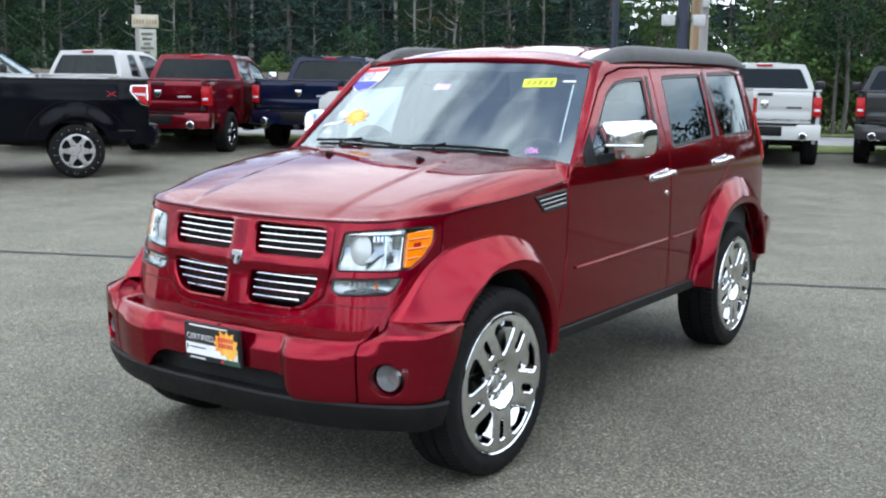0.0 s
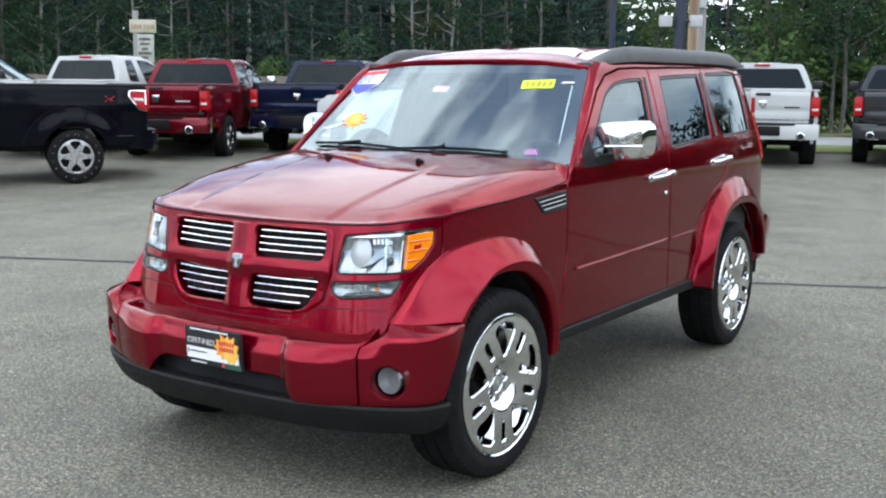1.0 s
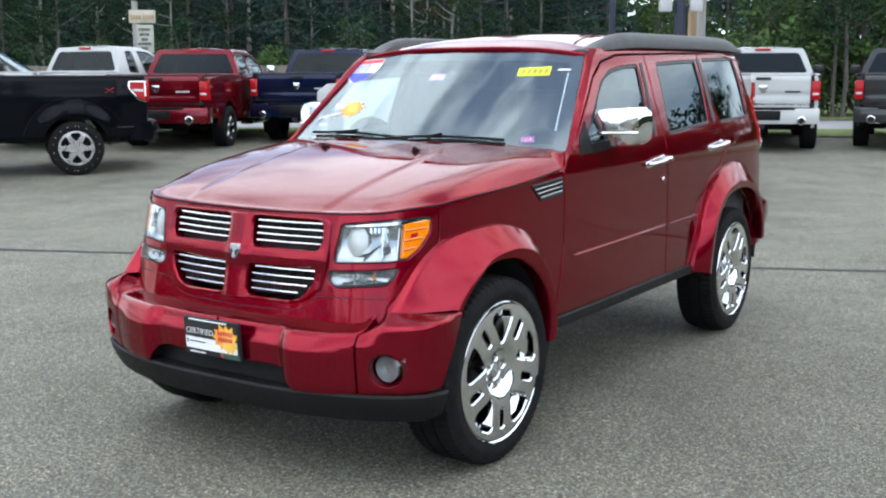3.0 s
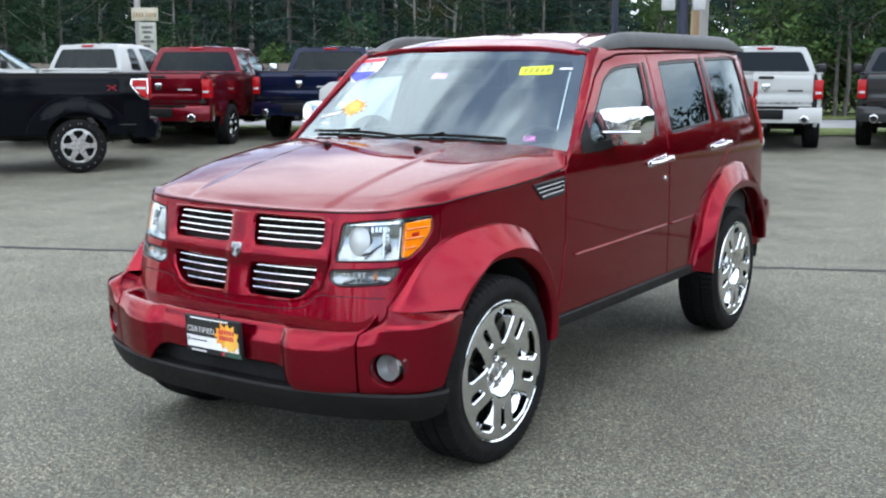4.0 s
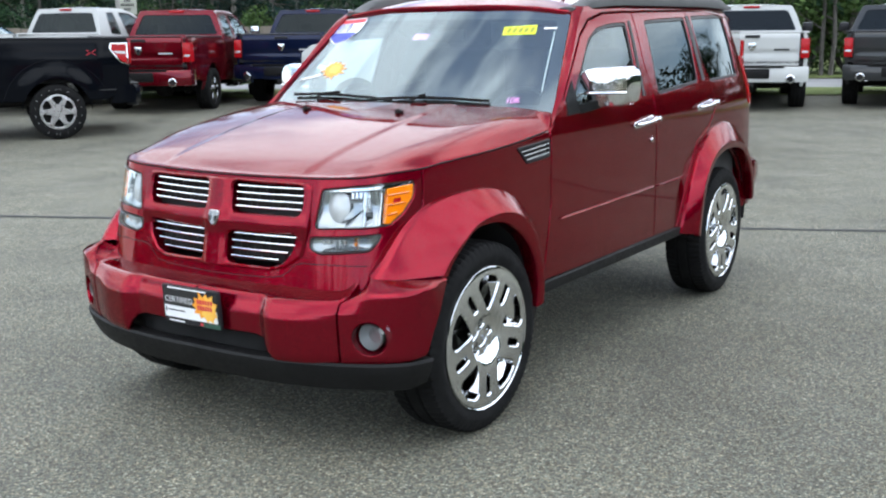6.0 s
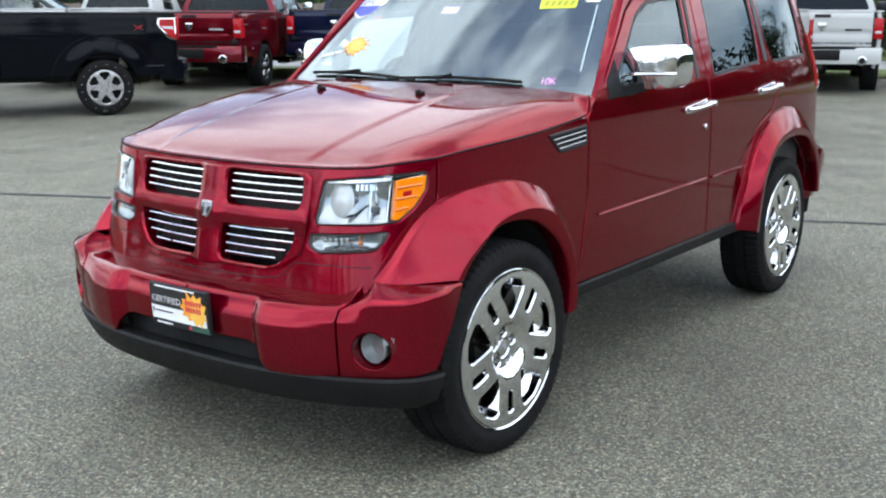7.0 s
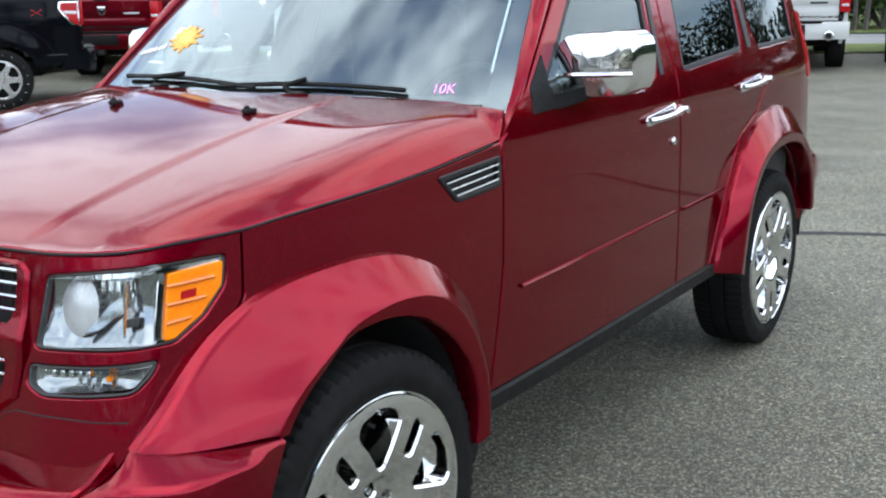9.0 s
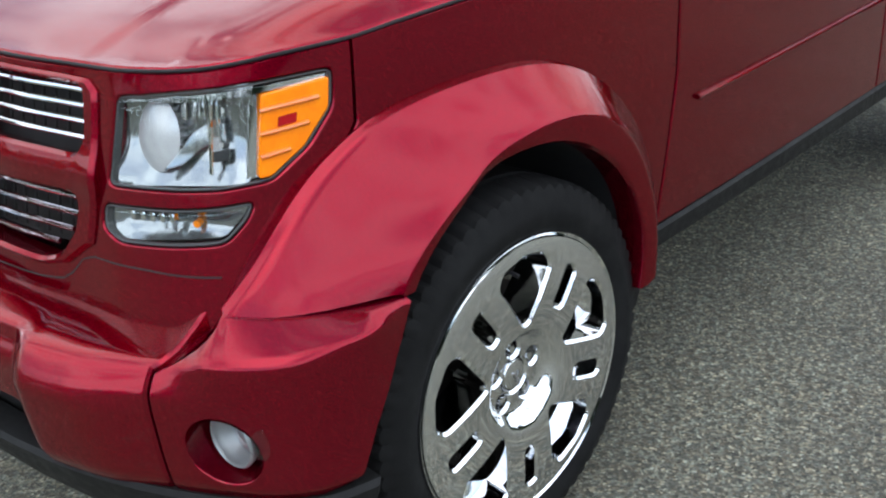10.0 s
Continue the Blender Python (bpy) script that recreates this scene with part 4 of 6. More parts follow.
# ---- front bumper
B_PLAN = [(0, -.760), (.2, -.757), (.38, -.745), (.55, -.715), (.66, -.682), (.75, -.645), (.825, -.605), (.882, -.545), (.913, -.45), (.925, -.36), (.93, -.28)]
BX, BY = chord(B_PLAN)
B_END = BX[-1][0]
FOOT_EVEN = resampled([Vector(p) for p in FOOT_LINE], 60)


def bumper(lift=0.0, shaped=True):
    def f(s, z):
        a = abs(s)
        x, y = interp(BX, a), interp(BY, a)
        h = .004
        dx, dy = interp(BX, a + h) - interp(BX, a - h), interp(BY, a + h) - interp(BY, a - h)
        d = math.hypot(dx, dy) or 1
        o = lift
        if shaped:
            mid = interp([(.38, -.02), (.43, -.002), (.5, 0), (.56, 0), (.572, -.003), (.628, -.038), (.64, -.052), (.66, -.092), (.68, -.132), (.70, -.172), (.72, -.225)], z)
            cor = interp([(.38, -.016), (.43, -.002), (.5, 0), (.59, 0), (.602, -.004), (.640, -.026), (.65, -.036), (.662, -.070), (.68, -.100), (.70, -.125), (.72, -.14)], z) * (1 - .75 * step01(.86, 1.08, a))
            o += mid + (cor - mid) * step01(.46, .74, a)
            # blocks beside the plate, and the plate's recess
            up = step01(.685, .62, z)
            o += .015 * step01(.35, .405, a) * (1 - step01(.50, .67, a)) * up
            o -= .024 * (1 - step01(.33, .375, a)) * step01(.66, .60, z)
        px, py = x + dy / d * o, y - dx / d * o
        if shaped and a > .68:
            # the shelf at the corner runs from a crease up to the foot of the flare
            low = -.016 * step01(.43, .38, z) - .026 * step01(1.04, 1.19, a) * step01(.48, .70, z)
            fx, fy = x + dy / d * (lift + low), y - dx / d * (lift + low)
            u = min(max((a - .80) / .385, 0), 1)
            crease, foot = .662 + .012 * step01(.90, 1.16, a), foot_at(u) - .0015
            v = (z - crease) / (foot - crease)
            v = min(.5 * (v + math.sqrt(v * v + .02)), 1)
            k = min(int(u * 60), 59)
            e = FOOT_EVEN[k].lerp(FOOT_EVEN[k + 1], u * 60 - k)
            fx, fy = fx + (e.x - fx) * v, fy + (e.y - fy) * v
            w = step01(.68, .80, a)
            px, py = px + (fx - px) * w, py + (fy - py) * w
        # the shelf under the nose lies nearly level
        level = interp([(.628, .628), (.64, .637), (.66, .644), (.68, .650), (.70, .656), (.72, .663)], z) if z > .628 else z
        return (px if s >= 0 else -px), py, (z + (level - z) * (1 - step01(.64, .78, a)) if shaped else z)
    return f


FOG_S = .782
FOG = [(FOG_S + .062 * math.cos(2 * math.pi * k / 32), .498 + .062 * math.sin(2 * math.pi * k / 32)) for k in range(32)]
MID = [(-.66, .392), (-.40, .392), (-.372, .43), (-.345, .470), (-.30, .484), (.30, .484), (.345, .470), (.372, .43), (.40, .392), (.66, .392), (.668, .60), (.675, .632), (.705, .662), (.715, .715), (0, .715), (-.715, .715), (-.705, .662), (-.675, .632), (-.668, .60)]
bump = panel("front_bumper", MID, bumper(), RED, suv, step=.013, depth=.03, edge=.005, label="red painted bumper with dealer plate")
for side in (1, -1):
    f = bumper()
    g = (lambda s, z: f(s, z)) if side > 0 else (lambda s, z: (-f(s, z)[0], f(s, z)[1], z))
    corner = [(.665, .392), (.673, .60), (.681, .630), (.741, .665), *[(.806 + .379 * k / 12, foot_at(k / 12) - .0015) for k in range(13)], (1.112, .60), (1.046, .50), (1.0, .415), (.93, .400)]
    cp = panel("bumper_corner", corner, g, RED, bump, holes=[FOG], step=.011, depth=.03, edge=.004, flip=side < 0)
    # fog lamp in its round well
    c, c2 = Vector(g(FOG_S, .498)), Vector(g(FOG_S + .001, .498))
    t = (c2 - c).normalized()
    nrm = t.cross(Vector((0, 0, 1))) * side
    rings = []
    for d, r in ((0.0, 1.0), (.008, .97), (.05, .90), (.065, .80)):
        ring = []
        for k in range(32):
            p = Vector(g(FOG_S + .062 * r * math.cos(2 * math.pi * k / 32), .498 + .062 * r * math.sin(2 * math.pi * k / 32))) - nrm * d
            ring.append(tuple(p))
        rings.append(ring)
    v, q = loft(rings, False)
    part("fog_lamp_well", (v, q if side < 0 else [w[::-1] for w in q]), RED, cp)
    m = Matrix.Translation(c - nrm * .042) @ (Vector((1, 0, 0)).rotation_difference(Vector((nrm.x * .1, nrm.y - .8, 0)).normalized())).to_matrix().to_4x4()
    fog = part("fog_lamp", lathe([(.0, -.03), (.03, -.028), (.046, -.01), (.049, .004), (.046, .008), (.044, .004)], 32), FROSTED, cp, "round fog lamp", m=m)
    lens = part("lens", lathe([(.0, .014), (.02, .013), (.036, .009), (.045, .003)], 32), LAMP_GLASS, fog)
    lens.visible_shadow = False
    part("bulb", lathe([(0, .004), (.012, .002), (.014, -.02)], 14), PALE, fog)
    # ledge falling from the corner's edge to the nose
    crest = [(.655, .63), (.681, .630), (.741, .665), (.806, .709), (.85, .709)]
    top = [g(a, interp(crest, a) - .004) for a in np.linspace(.655, .82, 12)]
    ledge = [[(x * .99, y + .008, z), (x * .96, y + .05, .655 + .6 * (z - .655)), (x * .80, -.42, .652), (x * .80, -.42, .638), (x * .97, y + .02, .62)] for x, y, z in top]
    v, q = loft(ledge)
    part("bumper_ledge", (v, q if side > 0 else [w[::-1] for w in q]), RED, bump)
low = lambda s, z: bumper(interp([(.27, -.040), (.31, -.022), (.36, -.002), (.40, .006)], z), False)(s, z)
LOW = both([(0, .405), (.30, .402), (.70, .400), (.94, .400), (1.03, .40), (1.01, .295), (.93, .278), (.6, .276), (0, .280)])
panel("lower_valance", LOW, low, PLASTIC, suv, step=.04, depth=.06, edge=.010, label="black plastic lower valance")
panel("intake", [(-.42, .36), (-.42, .54), (.42, .54), (.42, .36)], bumper(-.085, False), DARK, suv, step=.06, depth=.02, edge=0)
# plate
pf = lambda u, v: (u + .012, -.764 + .0 * v, .562 + v)
plate = panel("dealer_plate", rounded([(-.153, -.078), (.153, -.078), (.153, .078), (-.153, .078)], .008), pf, SATIN, bump, step=.05, depth=.012, edge=.003, label="black plate frame with a printed insert")
pl = lambda d: (lambda u, v: (u + .012, -.766 - d, .562 + v))
panel("plate_insert", [(-.142, -.052), (.142, -.052), (.142, .062), (-.142, .062)], pl(0), INK, plate, step=.05, depth=.002, edge=0)
panel("plate_stripe", [(-.142, -.052), (.142, -.052), (.142, -.004), (-.142, -.004)], pl(.0016), PAPER, plate, step=.05, depth=.001, edge=0)
panel("plate_stripe", [(.055, -.074), (.150, -.074), (.150, -.056), (.055, -.056)], pl(-.001), GREENINK, plate, step=.05, depth=.002, edge=0)
panel("plate_stripe", [(.048, -.070), (.062, -.070), (.062, -.058), (.048, -.058)], pl(.0008), REDINK, plate, step=.05, depth=.001, edge=0)
panel("plate_stripe", [(-.12, .066), (.09, .066), (.09, .072), (-.12, .072)], pl(-.001), PAPER, plate, step=.05, depth=.002, edge=0)
panel("plate_stripe", [(-.125, -.07), (-.04, -.07), (-.04, -.064), (-.125, -.064)], pl(-.001), PAPER, plate, step=.05, depth=.002, edge=0)
panel("plate_stripe", [(-.135, -.03), (-.128, -.03), (-.128, -.012), (-.135, -.012)], pl(.003), INK, plate, step=.05, depth=.001, edge=0)
panel("plate_stripe", [(-.12, -.024), (-.03, -.024), (-.03, -.019), (-.12, -.019)], pl(.003), GREYPAINT, plate, step=.05, depth=.001, edge=0)
lettering("CERTIFIED", .033, pl(.002), (-.136, .012), PAPER, plate)
def burst(cx, cy, rx, ry, n, seed):
    r = random.Random(seed)
    return [(cx + rx * k * math.cos(a), cy + ry * k * math.sin(a)) for i in range(2 * n) for a in [math.pi * i / n] for k in [(1 if i % 2 else .68) * r.uniform(.86, 1.08)]]
panel("starburst", burst(.082, .012, .072, .062, 11, 3), pl(.0032), ORANGE, plate, step=.03, depth=.001, edge=0, label="orange and yellow burst sticker")
panel("starburst", burst(.105, .0, .045, .062, 8, 5), pl(.0040), LIGHTORANGE, plate, step=.03, depth=.001, edge=0)
for k, (z, w) in enumerate(((.028, .085), (.004, .08))):
    for i in range(6):
        u = .045 + w * i / 6
        panel("starburst_bar", [(u, z - .008), (u + .009, z - .008), (u + .009, z + .010), (u, z + .010)], pl(.0052), REDINK, plate, step=.03, depth=.001, edge=0)

# ---- stickers on the screen
so = screen_out(.002)
shield = rounded([(-.705, 1.652), (-.50, 1.668), (-.505, 1.60), (-.56, 1.545), (-.63, 1.523), (-.695, 1.545), (-.735, 1.592)], .02)
panel("year_sticker", shield, so, PAPER, pane, step=.04, depth=.001, edge=0, label="red, white and blue shield-shaped year sticker")
panel("year_sticker_band", [(-.698, 1.648), (-.508, 1.663), (-.510, 1.643), (-.712, 1.627)], screen_out(.0035), REDINK, pane, step=.04, depth=.001, edge=0)
panel("year_sticker_band", rounded([(-.722, 1.578), (-.522, 1.590), (-.56, 1.550), (-.63, 1.530), (-.69, 1.549)], .01), screen_out(.0035), BLUE, pane, step=.04, depth=.001, edge=0)
lettering("2010", .062, lambda u, v: screen_out(.005)(u, v + .07 * (u + .7)), (-.705, 1.583), BLUE, pane)
panel("price_sticker", [(.375, 1.612), (.535, 1.617), (.548, 1.573), (.388, 1.572)], so, YELLOW, pane, step=.04, depth=.001, edge=0, label="yellow windscreen sticker")
for k in range(5):
    u = .402 + .028 * k
    panel("price_sticker_bar", [(u, 1.582), (u + .017, 1.582), (u + .017, 1.605), (u, 1.605)], screen_out(.0035), OLIVE, pane, step=.04, depth=.001, edge=0)
panel("small_label", [(.575, 1.604), (.635, 1.602), (.635, 1.594), (.575, 1.596)], so, PAPER, pane, step=.04, depth=.001, edge=0)
lettering("10K", .036, lambda u, v: screen_out(.002)(u * 1.12 - .075 - .3 * (v - 1.262), v), (.592, 1.266), PINK, pane, "price_writing")
panel("starburst", burst(-.50, 1.402, .092, .046, 12, 8), so, ORANGE, pane, step=.03, depth=.001, edge=0, label="orange burst sticker")
for k in range(6):
    u = -.715 + .024 * k
    panel("writing_bar", [(u, 1.338 + .1 * k / 6 * .3), (u + .015, 1.340 + .1 * k / 6 * .3), (u + .016, 1.354 + .1 * k / 6 * .3), (u + .001, 1.352 + .1 * k / 6 * .3)], so, PAPER, pane, step=.04, depth=.001, edge=0)
panel("starburst", burst(-.49, 1.404, .05, .026, 9, 4), screen_out(.0035), LIGHTORANGE, pane, step=.03, depth=.001, edge=0)
panel("small_label", [(-.11, 1.592), (-.02, 1.592), (-.02, 1.562), (-.11, 1.562)], lambda x, z: screen_in(x, z, .006), PINK, pane, step=.04, depth=.001, edge=0)
# wipers
for x0, x1, x2 in ((-.66, -.40, .02), (-.12, .20, .52)):
    on = lambda x, z, d: screen_out(d)(x, z)
    wiper = part("wiper", rod([on(x1, 1.24, .02), on(x1 - .05, 1.262, .035), on((x0 + x2) / 2, 1.288, .025)], [.012, .010, .007], 8), PLASTIC, suv, "black wiper arm")
    part("wiper_blade", rod([on(x0 + (x2 - x0) * t / 10, 1.268 + .014 * math.sin(math.pi * t / 10) , .014) for t in range(11)], .008, 6), PLASTIC, wiper)
    part("wiper_pivot", block((.05, .05, .03), on(x1, 1.245, .02), .01, 2), PLASTIC, wiper)

# ---- mirrors
for side in (1, -1):
    # arm and foot
    mirror = part("wing_mirror", loft([[(side * x, y, z) for x, y, z in ring] for ring in (
        [(.835, .90, 1.200), (.835, 1.01, 1.21), (.835, 1.01, 1.25), (.835, .90, 1.245)],
        [(.86, .95, 1.21), (.86, 1.05, 1.22), (.86, 1.05, 1.255), (.86, .95, 1.252)],
        [(.89, 1.00, 1.222), (.89, 1.10, 1.227), (.89, 1.10, 1.262), (.89, 1.00, 1.262)])]), PLASTIC, suv, "wing mirror with a chrome shell")
    panel("mirror_sail", [(1.95, 1.205), (1.965, 1.28), (2.06, 1.36), (2.075, 1.21)], body_side(side, .004), PLASTIC, mirror, flip=side < 0, depth=.006, edge=.003)
    rings = []
    for k in range(13):
        t = k / 12
        y = 1.028 + .14 * t
        swell = math.sqrt(max(0, 1 - (1 - min(1, t * 1.9 + .04)) ** 2.6))
        cx, cz = .912, 1.322
        w, h = .115 * (.90 + .10 * swell), .094 * (.89 + .11 * swell)
        ring = []
        for i in range(28):
            a = 2 * math.pi * i / 28
            ca, sa = math.cos(a), math.sin(a)
            p = 4.0
            r = (abs(ca) ** p + abs(sa) ** p) ** (-1 / p)
            ring.append((side * (cx + w * r * ca), y + .20 * (r * ca * w) + .04 * h * r * sa, cz + h * r * sa))
        rings.append(ring)
    face = []
    for r in (.2, .45, .68, .84, .94):
        face.append([(side * .912 + (px - side * .912) * r, py - .010 * (1 - r * r) + .20 * (r - 1) * (abs(px) - .912) + .04 * (r - 1) * (pz - 1.322), 1.322 + (pz - 1.322) * r) for px, py, pz in rings[0]])
    v, q = loft(face + rings)
    part("mirror_shell", (v, q if side < 0 else [g[::-1] for g in q]), CHROME, mirror, "chrome shell", angle=50)
    part("mirror_glass", loft([[(p[0] * .985 + side * .0145, p[1] + .003, 1.322 + (p[2] - 1.322) * .9) for p in rings[-1]], [(p[0] * .985 + side * .0145, p[1] + .006, 1.322 + (p[2] - 1.322) * .88) for p in rings[-1]]]), CHROME, mirror)
    groove = [(side * (.805 + .215 * t / 12), 1.015 + .20 * (.215 * t / 12 - .107) + .012 * abs(t / 6 - 1) ** 3, 1.294) for t in range(13)]
    part("mirror_rib", rod(groove, .007, 8), CHROME, mirror)

# ---- wheels
def wheel_face():
    def dish(u, v):
        r = math.hypot(u, v)
        return interp([(0, -.020), (.066, -.020), (.076, -.014), (.090, .006), (.105, .013), (.17, .018), (.235, .016), (.262, .012), (.268, .006)], r), u, v
    ring = lambda r, n: [(r * math.cos(2 * math.pi * i / n), r * math.sin(2 * math.pi * i / n)) for i in range(n)]
    holes = [ring(.034, 28)]
    holes += [[(.053 * math.cos(a) + .0165 * math.cos(t), .053 * math.sin(a) + .0165 * math.sin(t)) for t in np.linspace(0, 2 * math.pi, 15)[:-1]] for a in np.radians([-54, 18, 90, 162, 234])]
    for k in range(5):
        a = math.radians(-90 + 72 * k)
        ca, sa = math.cos(a), math.sin(a)
        def turn(p):
            return (p[0] * ca - p[1] * sa, p[0] * sa + p[1] * ca)
        slot = rounded([(.140, -.0135), (.218, -.0145), (.218, .0145), (.140, .0135)], .0125)
        holes.append([turn(p) for p in slot])
        b = a + math.radians(36)
        cb, sb = math.cos(b), math.sin(b)
        win = rounded([(.112, -.006), (.203, -.066), (.226, -.056), (.240, 0), (.226, .056), (.203, .066), (.112, .006)], .012)
        holes.append([(p[0] * cb - p[1] * sb, p[0] * sb + p[1] * cb) for p in win])
    return panel_data(ring(.266, 72), dish, holes, step=.02, depth=.070, edge=.005)


FACE = wheel_face()
def tyre_data(R=.376, r=.282, w=.228, blocks=72):
    h = w / 2
    prof = [(r - .006, -h * .86), (r + .01, -h * .98), (r + .045, -h * 1.04), (R - .028, -h * .98), (R - .008, -h * .90), (R - .001, -h * .72),
            (R, -h * .34), (R - .009, -h * .31), (R - .009, -h * .25), (R, -h * .22), (R, h * .22), (R - .009, h * .25), (R - .009, h * .31), (R, h * .34),
            (R - .001, h * .72), (R - .008, h * .90), (R - .028, h * .98), (R - .035, h * 1.0), (r + .045, h * 1.045), (r + .034, h * 1.055), (r + .012, h * 1.0), (r + .003, h * .96), (r - .006, h * .86)]
    segs = blocks * 3
    verts, faces = [], []
    for i in range(segs):
        a = 2 * math.pi * i / segs
        cut = .008 if i % 3 == 2 else 0
        for k, (q, x) in enumerate(prof):
            deep = cut if k in (4, 5, 14, 15) else (cut * .6 if k in (3, 16) else 0)
            verts.append((x, (q - deep) * math.cos(a), (q - deep) * math.sin(a)))
    n = len(prof)
    for i in range(segs):
        j = (i + 1) % segs
        for k in range(n - 1):
            faces.append((i * n + k, j * n + k, j * n + k + 1, i * n + k + 1))
    return verts, faces


TYRE = tyre_data()
TYRE = (TYRE[0], [f[::-1] for f in TYRE[1]])
def suv_wheel(name, m):
    w = new(name)
    w.empty_display_size, w.matrix_basis, w.parent = .1, m, suv
    part("tyre", TYRE, RUBBER, w, "black treaded tyre", angle=30)
    part("rim_barrel", lathe([(.270, .110), (.276, .114), (.278, .108), (.270, .098), (.259, .086), (.252, .04), (.246, -.02), (.256, -.09), (.268, -.105)], 72), CHROME, w, "chrome rim", m=Matrix.Diagonal((1, 1.026, 1.026, 1)))
    part("spokes", FACE, CHROME, w, "five broad chrome spokes with slots", m=pose(.102, 0, 0) @ Matrix.Diagonal((1, 1.052, 1.052, 1)))
    part("hub_dish", lathe([(.090, .060), (.080, .056), (.058, .055), (0, .055)], 40), STEEL, w)
    part("hub_cap", lathe([(.032, .060), (.032, .078), (.029, .083), (.016, .086), (0, .087)], 32), CHROME, w, "chrome centre cap")
    part("cap_mark", rod([(.087, -.008, .008), (.088, 0, -.012), (.087, .008, .008)], .003, 6), STEEL, w)
    for k in range(5):
        a = math.radians(-90 + 36 + 72 * k)
        part("lug_nut", lathe([(.0105, .052), (.0105, .074), (.008, .080), (0, .081)], 6), CHROME, w, m=pose(0, .053 * math.cos(a), .053 * math.sin(a)))
    part("brake_disc", lathe([(0, -.01), (.165, -.01), (.165, -.03), (0, -.03)], 40), RUST, w)
    part("brake_caliper", block((.06, .09, .16), (-.02, .14, .03), .015, 2), DARK, w)
    part("valve", rod([(.10, -.02, .225), (.118, -.02, .222)], .004, 6), SATIN, w)
    return w


for y in (0, 2.763):
    steer = -2.5 if y == 0 else 0
    suv_wheel("wheel", pose(.752, y, HUB, 0, 0, steer))
    suv_wheel("wheel", pose(-.752, y, HUB, 0, 0, 180 + steer))

# ---- underbody and cabin
part("underbody", block((1.2, 3.9, .22), (0, 1.36, .48), .04), DARK, suv)
part("underbody", block((1.62, 1.75, .1), (0, 1.38, .47), .03), DARK, suv)
part("engine_bay", block((1.15, .85, .38), (0, .02, .80), .05), DARK, suv)
part("axle", rod([(-.7, 2.763, HUB), (.7, 2.763, HUB)], .05, 10), DARK, suv)
part("axle", rod([(-.7, 0, HUB), (.7, 0, HUB)], .04, 10), DARK, suv)
part("dashboard", loft([[(x, .60 + .2 * x * x, 1.08), (x, .60 + .2 * x * x, 1.19), (x, .80 + .1 * x * x, 1.205), (x, 1.0, 1.18), (x, 1.10, 1.12), (x, 1.12, .95), (x, 1.0, .72)] for x in np.linspace(-.75, .75, 13)]), CABIN, suv, "grey dashboard")
wheel_ring = [(.38 + .185 * math.cos(a), 1.17 + .07 * math.sin(a), 1.13 + .17 * math.sin(a)) for a in np.linspace(0, 2 * math.pi, 33)]
steer = part("steering_wheel", rod(wheel_ring, .016, 8), SATIN, suv)
part("steering_hub", block((.16, .06, .1), (.38, 1.16, 1.12), .03), SATIN, steer)
for a in (.2, math.pi - .2, -math.pi / 2):
    part("steering_spoke", rod([(.38, 1.165, 1.125), (.38 + .18 * math.cos(a), 1.17 + .065 * math.sin(a), 1.13 + .165 * math.sin(a))], .014, 6), SATIN, steer)
for x in (-.38, .38):
    seat = part("front_seat", block((.50, .52, .16), (x, 1.62, .86), .06, 3), CLOTH, suv, "grey cloth seat")
    part("backrest", block((.48, .15, .62), (x, 1.90, 1.18), .06, 3, turn=None), CLOTH, seat)
    part("headrest", block((.27, .10, .17), (x, 1.95, 1.58), .04, 3), CLOTH, seat)
rear = part("rear_bench", block((1.3, .5, .16), (0, 2.52, .88), .06, 3), CLOTH, suv, "grey cloth bench seat")
part("backrest", block((1.3, .14, .56), (0, 2.80, 1.18), .05, 3), CLOTH, rear)
for x in (-.4, .4):
    part("headrest", block((.26, .09, .14), (x, 2.83, 1.53), .04, 3), CLOTH, rear)
part("cabin_floor", block((1.5, 2.6, .05), (0, 2.1, .60), .01), CABIN, suv)
part("inner_mirror", block((.23, .025, .06), (0, 1.10, 1.575), .02, 2), SATIN, suv)
part("headliner", ([(x, y, roof(x, y)[2] - .05) for y in np.linspace(1.2, 3.3, 8) for x in np.linspace(-.62, .62, 7)], [(j * 7 + i, (j + 1) * 7 + i, (j + 1) * 7 + i + 1, j * 7 + i + 1) for j in range(7) for i in range(6)]), CABIN, suv)
for side in (1, -1):
    part("grab_handle", rod([(side * .60, 1.55 + .22 * t / 8, 1.60 - .03 * math.sin(math.pi * t / 8)) for t in range(9)], .011, 6), CABIN, suv)
    part("door_card", block((.05, 2.2, .62), (side * .80, 2.0, .90), .02), CABIN, suv)
# rear bumper
RB = [(-.885, 3.25), (-.875, 3.40), (-.80, 3.53), (-.4, 3.60), (0, 3.61), (.4, 3.60), (.80, 3.53), (.875, 3.40), (.885, 3.25)]
rings = [[(x, y, z) for x, y, z in ((px * .97, py - .07, .46), (px * .985, py - .02, .54), (px * 1.0, py + .03, .64), (px * .998, py + .035, .70), (px * .985, py + .01, .735), (px * .9, py - .12, .735), (px * .9, py - .12, .46))] for px, py in RB]
v, q = loft(rings)
part("rear_bumper", (v, q), RED, suv, angle=50)
part("rear_bumper_pad", block((1.2, .1, .03), (0, 3.56, .72), .01), PLASTIC, suv)


